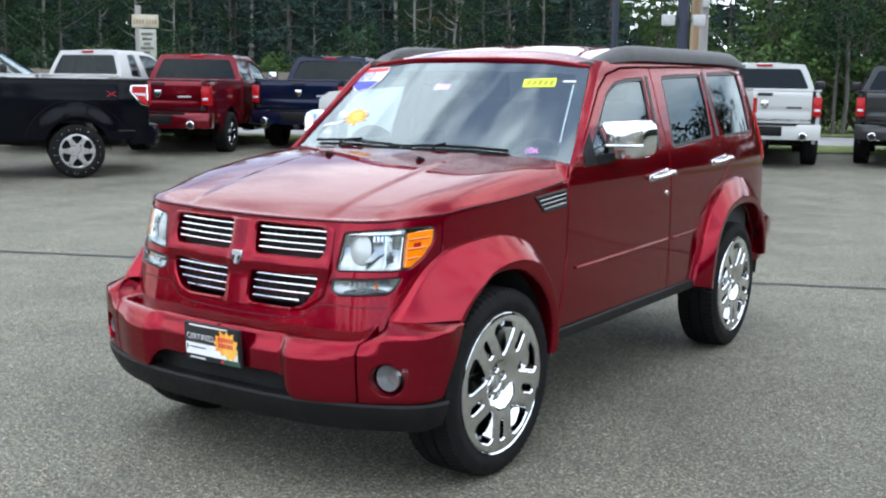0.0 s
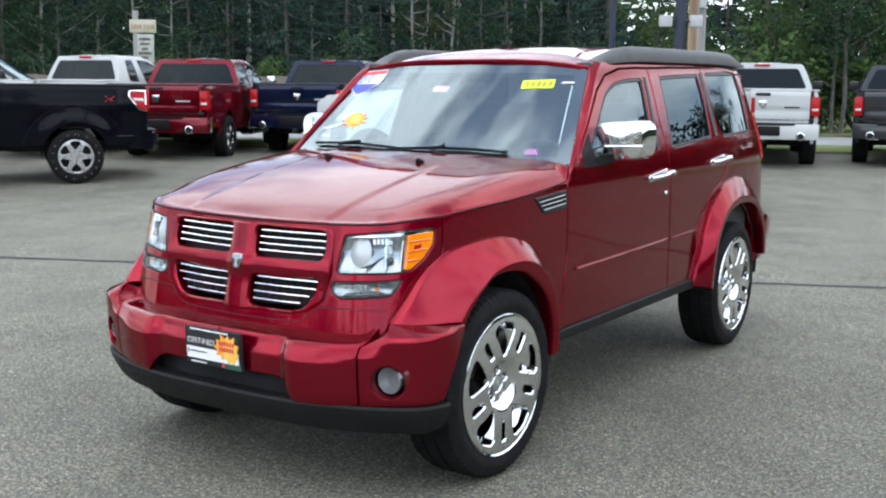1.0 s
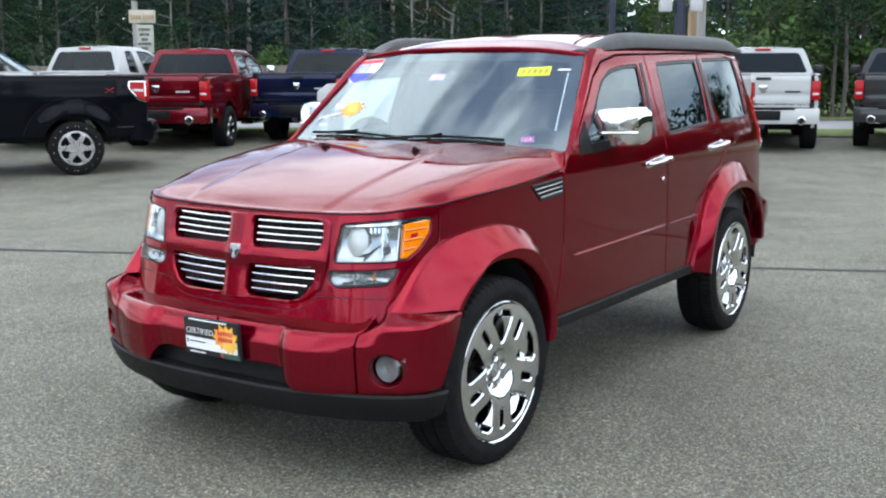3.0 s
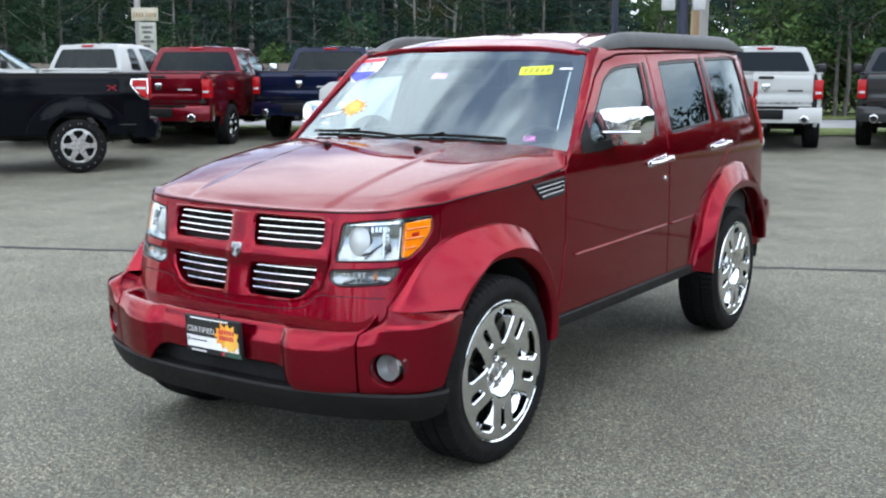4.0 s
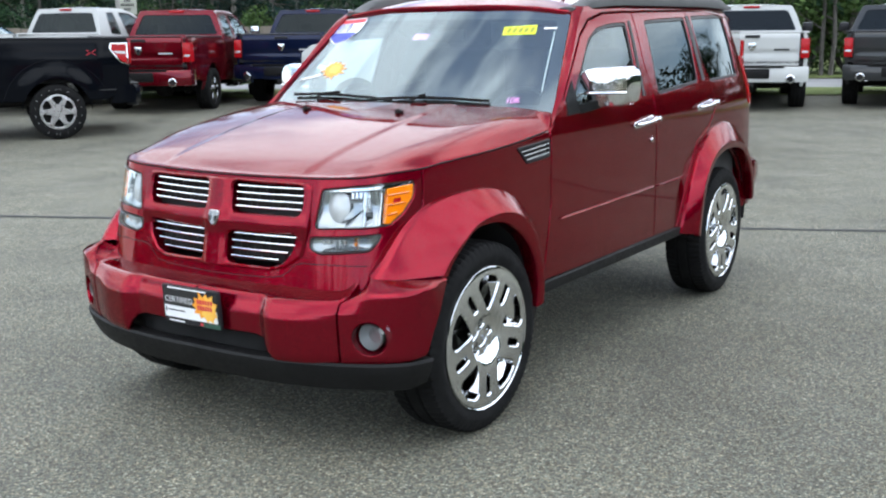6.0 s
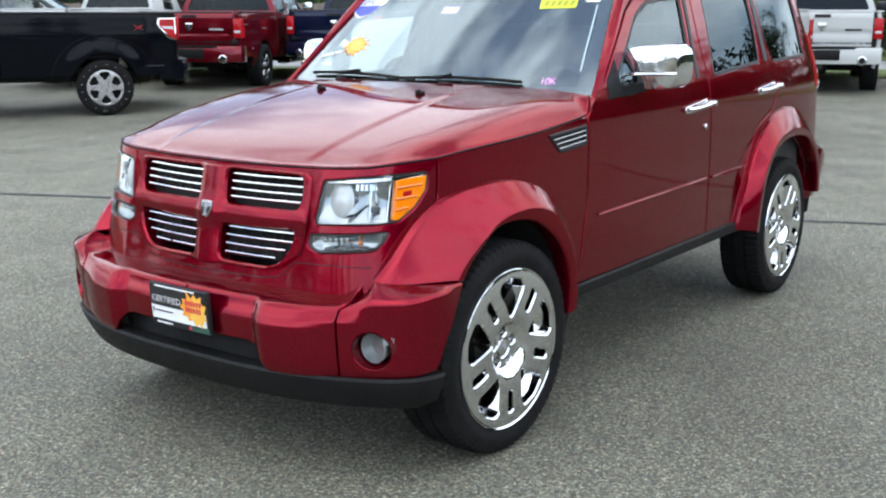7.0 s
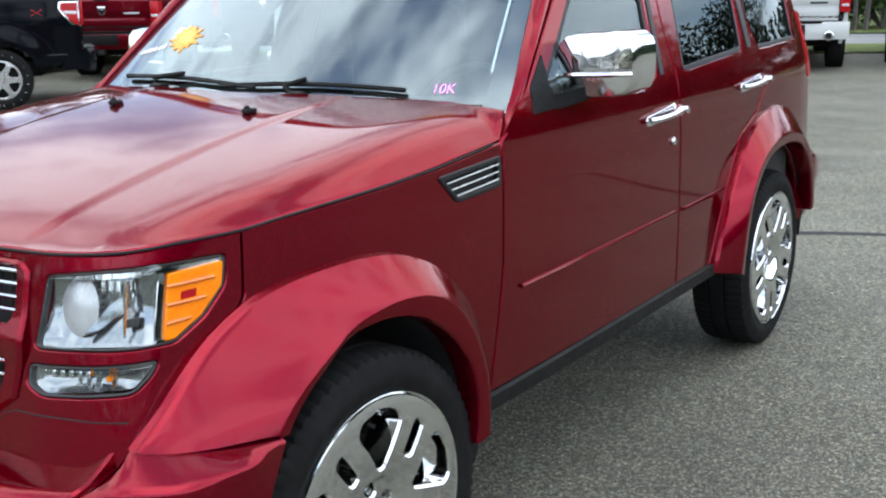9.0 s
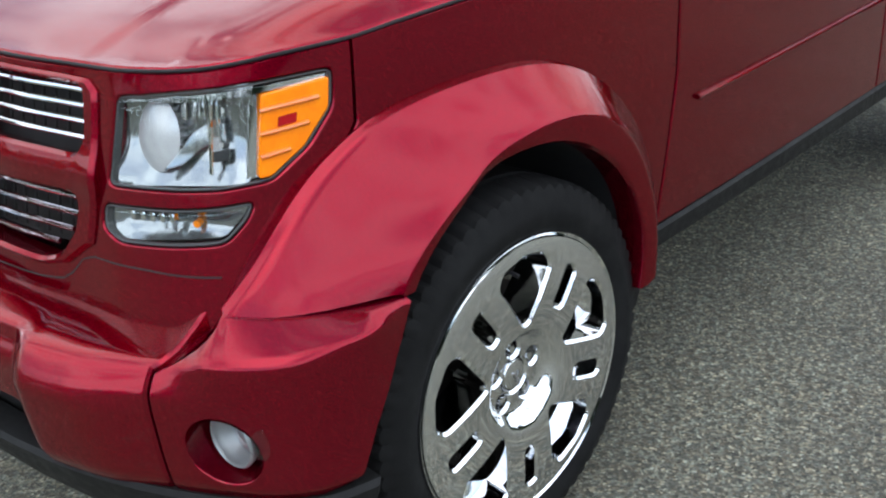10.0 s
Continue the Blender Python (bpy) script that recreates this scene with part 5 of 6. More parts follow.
# ---------------------------------------------------------------- pickups
def pickup(name, label, colour, m, group, lamp="tall", cab="quad", dark_trim=False, flares=False, rail=1.37, roof_z=1.90, R=.40, rim_mat=None, bumper_mat=None, length=5.8, tailgate_badge=True, ax=1.25, bed_len=None):
    """A pickup with its tail at the origin, facing along y."""
    t = thing(name, label, "pickup truck", m, group)
    W, fx = .985, length - 1.0
    k = rail - 1.37
    cab0 = bed_len or (1.98 if cab == "quad" else 2.12)
    lean = [(.4, -.06), (.62, -.01), (.85, 0), (1.15, 0), (1.3, -.012), (rail, -.03), (rail + .1, -.06), (roof_z - .06, -.21), (roof_z, -.25), (roof_z + .1, -.3)]
    def sidef(sgn, lift=0.0):
        return lambda y, z: (sgn * (W + interp(lean, z) + lift - .05 * step01(.5, 0, y)), y, z)
    def hole(yc, r):
        return [(yc + r * math.cos(a), R + .01 + r * math.sin(a)) for a in np.linspace(math.pi, 0, 17)]
    bumper_mat = bumper_mat or colour
    for sgn in (1, -1):
        fl = sgn < 0
        f = sidef(sgn)
        bed = [(.06, .70), (.03, .80), (.03, rail - .02), (.06, rail), (cab0 - .03, rail), (cab0 - .03, .56), (ax + R + .09, .56), *hole(ax, R + .085)[::-1], (ax - R - .09, .56), (.3, .60)]
        bp = panel("bed_side", bed, f, colour, t, flip=not fl and False or fl, step=.09, depth=.05, edge=.008)
        if flares:
            arc = lambda q, n, a0, a1: [(ax + (R + q) * math.cos(a), R + .01 + (R + q) * math.sin(a)) for a in np.linspace(a0, a1, n)]
            swell = lambda y, z, g=sgn: sidef(g, .003 + .024 * (1 - step01(.09, .34, math.hypot(y - ax, z - R - .01) - R)))(y, z)
            panel("arch_flare", arc(.36, 28, .20, math.pi - .20) + arc(.07, 24, math.pi - .32, .32), swell, colour, bp, flip=fl, step=.03, depth=.05, edge=.006)
            part("side_crease", rod([sidef(sgn, .0)(y, .72) for y in np.linspace(.1, ax - .6, 6)], .010, 6), SATIN, bp)
        # tail lamp on the corner
        if lamp == "tall":
            zz = [(.0, rail - .10), (.0, rail - .44), (.19, rail - .44), (.17, rail - .10)]
            tl = panel("tail_lamp", rounded([(.02, rail - .44), (.20, rail - .44), (.17, rail - .10), (.02, rail - .10)], .02), sidef(sgn, .012), REDLENS, t, flip=fl, step=.06, depth=.04, edge=.008, label="red tail lamp")
            part("tail_lamp_face", block((.15, .04, .34), (sgn * (W - .095), .0, rail - .27), .015), REDLENS, tl)
            part("reversing_lens", block((.11, .044, .045), (sgn * (W - .095), -.002, rail - .33), .01), PALE, tl)
        else:
            zz = rounded([(.02, rail - .40), (.14, rail - .36), (.30, rail - .17), (.28, rail - .05), (.02, rail - .05)], .03)
            tl = panel("tail_lamp", zz, sidef(sgn, .016), CHROME, t, flip=fl, step=.06, depth=.04, edge=.010, label="red tail lamp in a bright frame")
            panel("lamp_lens", inset(zz, .026), sidef(sgn, .024), REDLENS, tl, flip=fl, step=.06, depth=.01, edge=.004)
            panel("reversing_lens", [(.06, rail - .225), (.21, rail - .215), (.235, rail - .18), (.06, rail - .185)], sidef(sgn, .028), PALE, tl, flip=fl, step=.06, depth=.006, edge=.002)
            part("tail_lamp_face", block((.13, .04, .32), (sgn * (W - .10), .0, rail - .21), .02), REDLENS, tl)
            # plain red decal
            for y0, y1 in ((.50, .64), (.64, .50)):
                part("decal", rod([sidef(sgn, .001)(y0, rail - .24), sidef(sgn, .001)(y1, rail - .16)], .016, 4, .3), REDINK, bp)
        # cab side with its windows
        if cab == "quad":
            wins = [[(cab0 + .20, rail + .02), (cab0 + .30, roof_z - .10), (cab0 + .78, roof_z - .075), (cab0 + .80, rail + .0)],
                    [(cab0 + .90, rail + .0), (cab0 + .88, roof_z - .075), (cab0 + 1.30, roof_z - .09), (cab0 + 1.56, roof_z - .19), (cab0 + 1.95, rail + .0)]]
        else:
            wins = [[(cab0 + .34, rail + .02), (cab0 + .38, roof_z - .10), (cab0 + .58, roof_z - .085), (cab0 + .63, rail + .0)],
                    [(cab0 + .82, rail + .0), (cab0 + .74, roof_z - .085), (cab0 + 1.05, roof_z - .10), (cab0 + 1.3, roof_z - .22), (cab0 + 1.68, rail + .0)]]
        e = cab0 + (2.05 if cab == "quad" else 1.75)
        side_line = [(cab0, .55), (cab0, rail), (cab0 + .17, roof_z - .01), (cab0 + .5, roof_z + .005), (e - .85, roof_z - .005), (e - .55, roof_z - .10), (e, rail + .01), (e + .5, rail - .03), (length - .22, rail - .13), (length - .05, rail - .24), (length - .02, .80), (length - .05, .56), (fx + R + .09, .56), *[(p[0] - ax + fx, p[1]) for p in hole(ax, R + .085)[::-1]], (fx - R - .09, .50)]
        sp = panel("cab_side", side_line, f, colour, t, holes=[rounded(w, .04) for w in wins], flip=fl, step=.10, depth=.04, edge=.008)
        for w in wins:
            panel("window_seal", rounded(w, .04), sidef(sgn, -.006), SATIN, sp, holes=[inset(rounded(w, .04), .02)], flip=fl, step=.1, depth=.006, edge=.002)
            panel("window_pane", inset(rounded(w, .04), .012), sidef(sgn, -.014), TRUCK_GLASS if cab == "quad" and w is wins[0] else SIDE_GLASS, sp, flip=fl, step=.2, depth=.003, edge=0)
        for y in (cab0 + .03, cab0 + .86, e - .02):
            part("door_seam", rod([sidef(sgn, -.004)(y, z) for z in np.linspace(.58, rail, 6)], .006, 5), SATIN, sp)
        for y in (cab0 + .70, cab0 + 1.75) if cab == "quad" else (cab0 + 1.5,):
            part("door_handle", rod([sidef(sgn, .02)(y - .1, rail - .19), sidef(sgn, .035)(y - .05, rail - .185), sidef(sgn, .035)(y + .05, rail - .185), sidef(sgn, .02)(y + .1, rail - .19)], .014, 8), colour if not flares else SATIN, sp)
        mir = part("wing_mirror", block((.2, .12, .19), (sgn * (W + .16), e - .38, rail + .12), .04), SATIN if colour is not MAROON else CHROME, t)
        part("mirror_arm", rod([(sgn * (W - .05), e - .36, rail + .05), (sgn * (W + .12), e - .38, rail + .08)], .025, 6), SATIN, mir)
        part("side_step", rod([(sgn * (W - .02), cab0 + .1, .46), (sgn * (W + .03), cab0 + .25, .44), (sgn * (W + .03), e - .2, .44), (sgn * (W - .02), e - .05, .46)], .04, 8), CHROME, t, "bright side step")
        for yc in (ax, fx):
            w = new("wheel")
            w.empty_display_size, w.parent = .1, t
            w.matrix_basis = pose(sgn * .86, yc, R, 0, 0, 0 if sgn > 0 else 180)
            part("tyre", TRUCK_TYRE, RUBBER, w, m=Matrix.Scale(R / .40, 4))
            part("rim", TRUCK_RIM, rim_mat or ALLOY, w, m=Matrix.Scale(R / .40, 4))
            part("hub_cap", lathe([(.05, .085), (.05, .10), (.04, .108), (0, .11)], 20), rim_mat or ALLOY, w)
            if flares:
                for k in range(18):
                    a = math.radians(20 * k + (12 if k % 9 > 6 else 0))
                    part("lettering_bar", block((.004, .007, .024), (.1425, 0, .325), .001, 1), ALLOY, w, m=pose(0, 0, 0, math.degrees(a)) @ Matrix.Scale(R / .40, 4))
            part("rim_well", lathe([(.255, .10), (.245, .06), (.235, .0), (0, -.01)], 32), DARK, w)
    # tailgate
    tg = lambda x, z: (x, .0 + .03 * step01(rail - .05, rail + .02, z) + .012 * math.exp(-((z - (rail - .34)) / .03) ** 2), z)
    gate = panel("tailgate", rounded([(-.80, .80), (.80, .80), (.80, rail), (-.80, rail)], .03), tg, colour, t, step=.08, depth=.06, edge=.010, flip=False)
    part("tailgate_cap", block((1.6, .07, .025), (0, .05, rail + .008), .01), SATIN if colour is not WHITE else colour, gate)
    part("tailgate_handle", block((.26, .03, .05), (0, -.005, rail - .06), .012), SATIN, gate)
    if tailgate_badge:
        bx = -.0
        part("badge", joined(as_data(block((.13, .02, .09), (bx, -.008, rail - .22), .03, 3)), as_data(block((.07, .02, .12), (bx, -.008, rail - .25), .03, 3))), CHROME, gate, "silver emblem")
        part("badge_bar", block((.26, .012, .03), (.50, -.006, rail - .29), .004, 1), PALE if colour is not WHITE else GREYPAINT, gate)
    # rear bumper
    bpts = [(-W + .01, .20), (-W + .02, -.05), (-.8, -.14), (0, -.16), (.8, -.14), (W - .02, -.05), (W - .01, .20)]
    v, q = loft([[(x, y, .52), (x, y - .01, .60), (x, y - .01, .74), (x, y + .02, .79), (x * .95, y + .1, .79), (x * .95, y + .1, .52)] for x, y in bpts])
    rb = part("rear_bumper", (v, q), bumper_mat, t, angle=50)
    part("bumper_step_pad", loft([[(x, y, .765), (x, y - .004, .80), (x, y + .16, .80), (x, y + .16, .765)] for x, y in ((-.55, -.155), (-.35, -.165), (0, -.17), (.35, -.165), (.55, -.155))]), PLASTIC, rb)
    part("plate_recess", block((.62, .05, .17), (0, -.16, .665), .02), PLASTIC, rb)
    for sgn in (1, -1):
        if not flares:
            part("exhaust_tip", lathe([(.060, 0), (.074, .006), (.076, .02), (.074, .16), (.058, .16), (.058, .02), (.060, 0)], 20), CHROME, rb, m=pose(sgn * .66, -.19, .575, 0, 0, 90))
            part("exhaust_hole", lathe([(0, .0), (.05, .0)], 16), DARK, rb, m=pose(sgn * .66, -.165, .575, 0, 0, -90))
    part("tow_hitch", block((.1, .16, .08), (0, -.10, .47), .015), DARK, t)
    # bed and frame
    part("bed_floor", block((1.75, cab0, .06), (0, cab0 / 2, .86), .01), DARK, t)
    for sgn in (1, -1):
        part("bed_liner", block((.06, cab0 - .1, rail - .9), (sgn * (W - .14), cab0 / 2, (rail + .88) / 2), .01), PLASTIC, t)
        part("bed_cap", block((.10, cab0 - .08, .03), (sgn * (W - .08), cab0 / 2, rail + .012), .01), SATIN if colour is not WHITE else colour, t)
    part("chassis", block((1.1, length - .8, .16), (0, length / 2, .56), .03), DARK, t)
    part("axle", rod([(-.75, ax, R), (-.12, ax, R), (.12, ax, R), (.75, ax, R)], [.05, .05, .05, .05], 8), DARK, t)
    part("differential", block((.3, .3, .28), (0, ax, R), .1, 3), DARK, t)
    part("axle", rod([(-.75, fx, R), (.75, fx, R)], .05, 8), DARK, t)
    # cab back, roof, windscreen, hood, nose
    back = lambda x, z: (x, cab0 + .02 + .26 * (z - rail), z)
    xr = W + interp(lean, roof_z - .02) - .015
    xb = W + interp(lean, rail) - .01
    cabb = panel("cab_back", rounded([(-xb, .85), (xb, .85), (xb, rail), (xr, roof_z - .01), (-xr, roof_z - .01), (-xb, rail)], .05), back, colour, t, holes=[rounded([(-xb + .10, rail + .05), (xb - .10, rail + .05), (xr - .06, roof_z - .10), (-xr + .06, roof_z - .10)], .06)], step=.12, depth=.03)
    panel("rear_window", rounded([(-xb + .09, rail + .04), (xb - .09, rail + .04), (xr - .05, roof_z - .09), (-xr + .05, roof_z - .09)], .06), lambda x, z: (x, back(x, z)[1] + .012, z), TRUCK_GLASS, cabb, step=.2, depth=.004, edge=0)
    part("brake_lamp", block((.30, .04, .045), (0, cab0 + .02 + .26 * (roof_z - rail) - .02, roof_z - .035), .012), REDLENS, cabb, "high red brake lamp")
    rf = lambda x, y: (x, y, roof_z + .03 - .045 * (abs(x) / xr) ** 2.5 - .03 * step01(cab0 + .45, cab0 + .12, y) - .05 * step01(e - .9, e - .55, y))
    panel("roof", rounded([(-xr, cab0 + .15), (xr, cab0 + .15), (xr, e - .62), (.5, e - .55), (-.5, e - .55), (-xr, e - .62)], .08), rf, colour, t, step=.12, depth=.03, edge=.01)
    panel("windscreen", [(-xb + .03, rail + .0), (xb - .03, rail + .0), (xr - .03, roof_z - .06), (-xr + .03, roof_z - .06)][::-1], lambda x, z: (x, e + .18 - (z - rail) * 1.62 - .2 * (x / .9) ** 2 + .05, z), TRUCK_GLASS, t, step=.15, depth=.005, edge=0)
    panel("hood", rounded([(-.90, e + .05), (.90, e + .05), (.88, length - .12), (-.88, length - .12)], .1), lambda x, y: (x, y, rail - .0 - .14 * step01(e, length, y) - .06 * (abs(x) / .9) ** 4 + .02), colour, t, step=.12, depth=.03)
    nosep = part("nose", block((1.86, .34, .62), (0, length - .18, .90), .08, 3), colour, t)
    part("grille", block((1.2, .06, .32), (0, length - .01, 1.02), .03), SATIN, nosep)
    part("front_bumper", block((1.92, .26, .26), (0, length + .02, .60), .06, 3), CHROME if not flares else colour, t)
    # added dark block, puts the shade of the cab interior into colour
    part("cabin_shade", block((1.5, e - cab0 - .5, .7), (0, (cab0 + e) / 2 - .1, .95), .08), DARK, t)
    for sgn in (-.42, .42):
        part("headrest", block((.27, .1, .17), (sgn, cab0 + 1.0, rail + .18), .04, 2), CLOTH, t)
    return t


def truck_rim():
    ring = lambda r, n: [(r * math.cos(2 * math.pi * i / n), r * math.sin(2 * math.pi * i / n)) for i in range(n)]
    holes = []
    for k in range(6):
        b = math.radians(30 + 60 * k)
        win = rounded([(.11, -.012), (.19, -.075), (.222, -.06), (.232, 0), (.222, .06), (.19, .075), (.11, .012)], .015)
        holes.append([(p[0] * math.cos(b) - p[1] * math.sin(b), p[0] * math.sin(b) + p[1] * math.cos(b)) for p in win])
    return panel_data(ring(.262, 48), lambda u, v: (.10 + .012 - .10 * max(0, math.hypot(u, v) - .2), u, v), holes, step=.045, depth=.04, edge=.006)


TRUCK_RIM = truck_rim()
TRUCK_TYRE = tyre_data(.40, .262, .27, 40)
TRUCK_TYRE = (TRUCK_TYRE[0], [f[::-1] for f in TRUCK_TYRE[1]])


def parked(d, w, off):
    """Tail at that place; off: degrees by which it points to the right of straight ahead."""
    x, y = out_there(d, w)
    return pose(x, y, ground_z(x, y), 0, 0, FACING - off)


lot = "pickups parked on the lot"
pickup("pickup_truck", "maroon quad-cab pickup with chrome emblem, parked tail out", MAROON, parked(19.7, -5.29, 6), lot, rim_mat=CHROME)
pickup("pickup_truck", "dark blue quad-cab pickup parked tail out", NAVY, parked(21.4, -2.97, 11), lot)
pickup("pickup_truck", "white quad-cab pickup with dark tailgate emblem, parked", WHITE, parked(19.3, 5.61, 15), lot)
pickup("pickup_truck", "dark grey pickup parked beside a white one", GREYPAINT, parked(19.4, 8.30, 23), lot)
pickup("pickup_truck", "white extended-cab pickup parked behind a black one", WHITE, parked(20.0, -8.25, 24), lot, cab="ext", roof_z=1.95, rail=1.42, tailgate_badge=False)
rx, ry = out_there(17.64, -4.98)
pickup("pickup_truck", "black pickup with bright alloy wheels, parked side on", BLACKPAINT, pose(rx, ry, ground_z(*out_there(16.4, -5.6)) + .0, 0, 0, FACING + 90 + 22), lot, lamp="frame", cab="ext", flares=True, rail=1.48, roof_z=1.98, R=.41, tailgate_badge=False, bumper_mat=BLACKPAINT, ax=1.09, bed_len=2.55, length=6.2)
rx, ry = out_there(14.4, 3.86)
pickup("pickup_truck", "white pickup parked side on behind the red SUV", WHITE, pose(rx, ry, ground_z(rx, ry), 0, 0, FACING + 90 - 28), lot, length=6.12, rail=1.50, roof_z=2.03)
rx, ry = out_there(23.5, -13.4)
pickup("pickup_truck", "dark green pickup partly hidden behind others", paint("dark green paint", (.015, .03, .028)), pose(rx, ry, ground_z(rx, ry), 0, 0, FACING - 75), lot, tailgate_badge=False)

# ---------------------------------------------------------------- ground pieces beyond the lot
def strip(name, d0, d1, w0, w1, up, mat, label, cat, cells=(4, 40)):
    rows = []
    for j in range(cells[0] + 1):
        for i in range(cells[1] + 1):
            d, w = d0 + (d1 - d0) * j / cells[0], w0 + (w1 - w0) * i / cells[1]
            x, y = out_there(d, w)
            rows.append((x, y, ground_z(x, y) + up))
    n = cells[1] + 1
    return tagged(part(name, (rows, [(j * n + i, j * n + i + 1, (j + 1) * n + i + 1, (j + 1) * n + i) for j in range(cells[0]) for i in range(cells[1])]), mat), label, cat, kind="structure")


GRASS = relief(noise_to(material("grass", (.09, .13, .03), .9), "Base Color", 1.4, (.075, .115, .022), (.16, .19, .055)), 60, .8, .04)
ROAD = noise_to(material("pale road", (.2, .2, .2), .9), "Base Color", .8, .17, .25)
KERB = noise_to(material("kerb concrete", (.36, .35, .33), .9), "Base Color", 3, .28, .42)
strip("grass_verge", 23.2, 26.0, -60, 60, .03, GRASS, "thin mown grass verge beside the lot", "grass")
strip("road", 26.0, 31.0, -120, 120, .012, ROAD, "pale grey road beyond the lot", "road")
strip("grass_bank", 31.0, 140, -140, 140, .02, GRASS, "grass running to the woods", "grass", (10, 40))
# long crack sealed across the lot
CRACK = noise_to(material("dark crack filler", (.02, .02, .02), .8), "Base Color", 12, .004, .010)
a, b = Vector((-9.0, .90)), Vector((4.5, 6.86))
line, wide = [], []
for k in range(90):
    p = a.lerp(b, k / 89)
    j = .035 * noise.noise((k * .35, 0, 3)) + .08 * noise.noise((k * .06, 4, 3))
    line.append((p.x - j * .35, p.y + j))
    wide.append(.046 + .016 * abs(noise.noise((k * .5, 9, 1))))
tagged(part("crack", ([(x, y + s * w, ground_z(x, y) + .004) for (x, y), w in zip(line, wide) for s in (-1, 1)], [(2 * k, 2 * k + 2, 2 * k + 3, 2 * k + 1) for k in range(89)]), CRACK), "dark crack line across the asphalt", "pavement", kind="structure")


# ---------------------------------------------------------------- trees
BARK = relief(noise_to(material("grey bark", (.08, .07, .06), .95), "Base Color", 9, (.04, .036, .032), (.13, .12, .105), squash=(1, 1, .25)), 30, .7, .03)
PALEBARK = relief(noise_to(material("pale bark", (.2, .19, .17), .95), "Base Color", 7, (.10, .095, .085), (.26, .25, .23), squash=(1, 1, .3)), 25, .6, .03)


def leafage(name, low, high):
    low, high = [tuple(c * .82 for c in v) for v in (low, high)]
    m = material(name, low, .7, 0, Specular_IOR_Level=.08)
    n, l = m.node_tree.nodes, m.node_tree.links
    g, r = n.new("ShaderNodeNewGeometry"), n.new("ShaderNodeValToRGB")
    r.color_ramp.elements[0].color, r.color_ramp.elements[1].color = (*low, 1), (*high, 1)
    l.new(g.outputs["Random Per Island"], r.inputs["Fac"])
    l.new(r.outputs["Color"], n["Principled BSDF"].inputs["Base Color"])
    return m


LEAF = leafage("broad leaves", (.009, .028, .015), (.038, .078, .032))
LEAF_LIGHT = leafage("light leaves", (.034, .078, .022), (.11, .17, .055))
NEEDLE = leafage("needles", (.010, .030, .028), (.040, .080, .062))
LEAF_TAN = leafage("turning leaves", (.03, .04, .015), (.09, .085, .03))


def leaf_cloud(r, centres, per, size, flat=1.0):
    """Clumps of small bent leaf blades round the centres."""
    verts, faces = [], []
    for cx, cy, cz, rad in centres:
        for _ in range(per):
            while True:
                o = Vector((r.uniform(-1, 1), r.uniform(-1, 1), r.uniform(-1, 1)))
                if o.length < 1:
                    break
            p = Vector((cx, cy, cz)) + Vector((o.x, o.y, o.z * flat)) * rad
            a = Vector((r.gauss(0, 1), r.gauss(0, 1), r.gauss(0, .6))).normalized() * size * r.uniform(.6, 1.3)
            b = a.cross(Vector((r.gauss(0, 1), r.gauss(0, 1), r.gauss(0, 1))).normalized())
            b = b.normalized() * size * r.uniform(.3, .6) if b.length > 1e-4 else Vector((0, 0, size * .4))
            k = len(verts)
            verts += [tuple(p - a), tuple(p + b), tuple(p + a), tuple(p - b)]
            faces.append((k, k + 1, k + 2, k + 3))
    return verts, faces


def broad_tree(seed, h=13.0, low=2.5, spread=3.2, per=52, clumps=80, size=.095):
    r = random.Random(seed)
    trunk = [(0, 0, -.2)]
    for k in range(1, 8):
        trunk.append((trunk[-1][0] + r.uniform(-.14, .14), trunk[-1][1] + r.uniform(-.14, .14), h * .85 * k / 7))
    sheets = [rod(trunk, [(.11 * (1 - .8 * k / 7) + .015) for k in range(8)], 7)]
    cents = []
    for k in range(16):
        z0 = r.uniform(low * .8, h * .8)
        i = min(6, int(z0 / (h * .85) * 7))
        base = Vector(trunk[i])
        base.z = z0
        a, ln = r.uniform(0, 6.28), spread * r.uniform(.5, 1.0) * (1 - .45 * z0 / h)
        tip = base + Vector((math.cos(a) * ln, math.sin(a) * ln, ln * r.uniform(.2, .7)))
        sheets.append(rod([base, base.lerp(tip, .5) + Vector((0, 0, -.1)), tip], [.055, .035, .012], 5))
        for _ in range(clumps // 16):
            q = base.lerp(tip, r.uniform(.4, 1.1)) + Vector((r.gauss(0, .45), r.gauss(0, .45), r.gauss(0, .4)))
            cents.append((q.x, q.y, q.z, r.uniform(.35, .85)))
    return joined(*sheets), leaf_cloud(r, cents, per, size, .7)


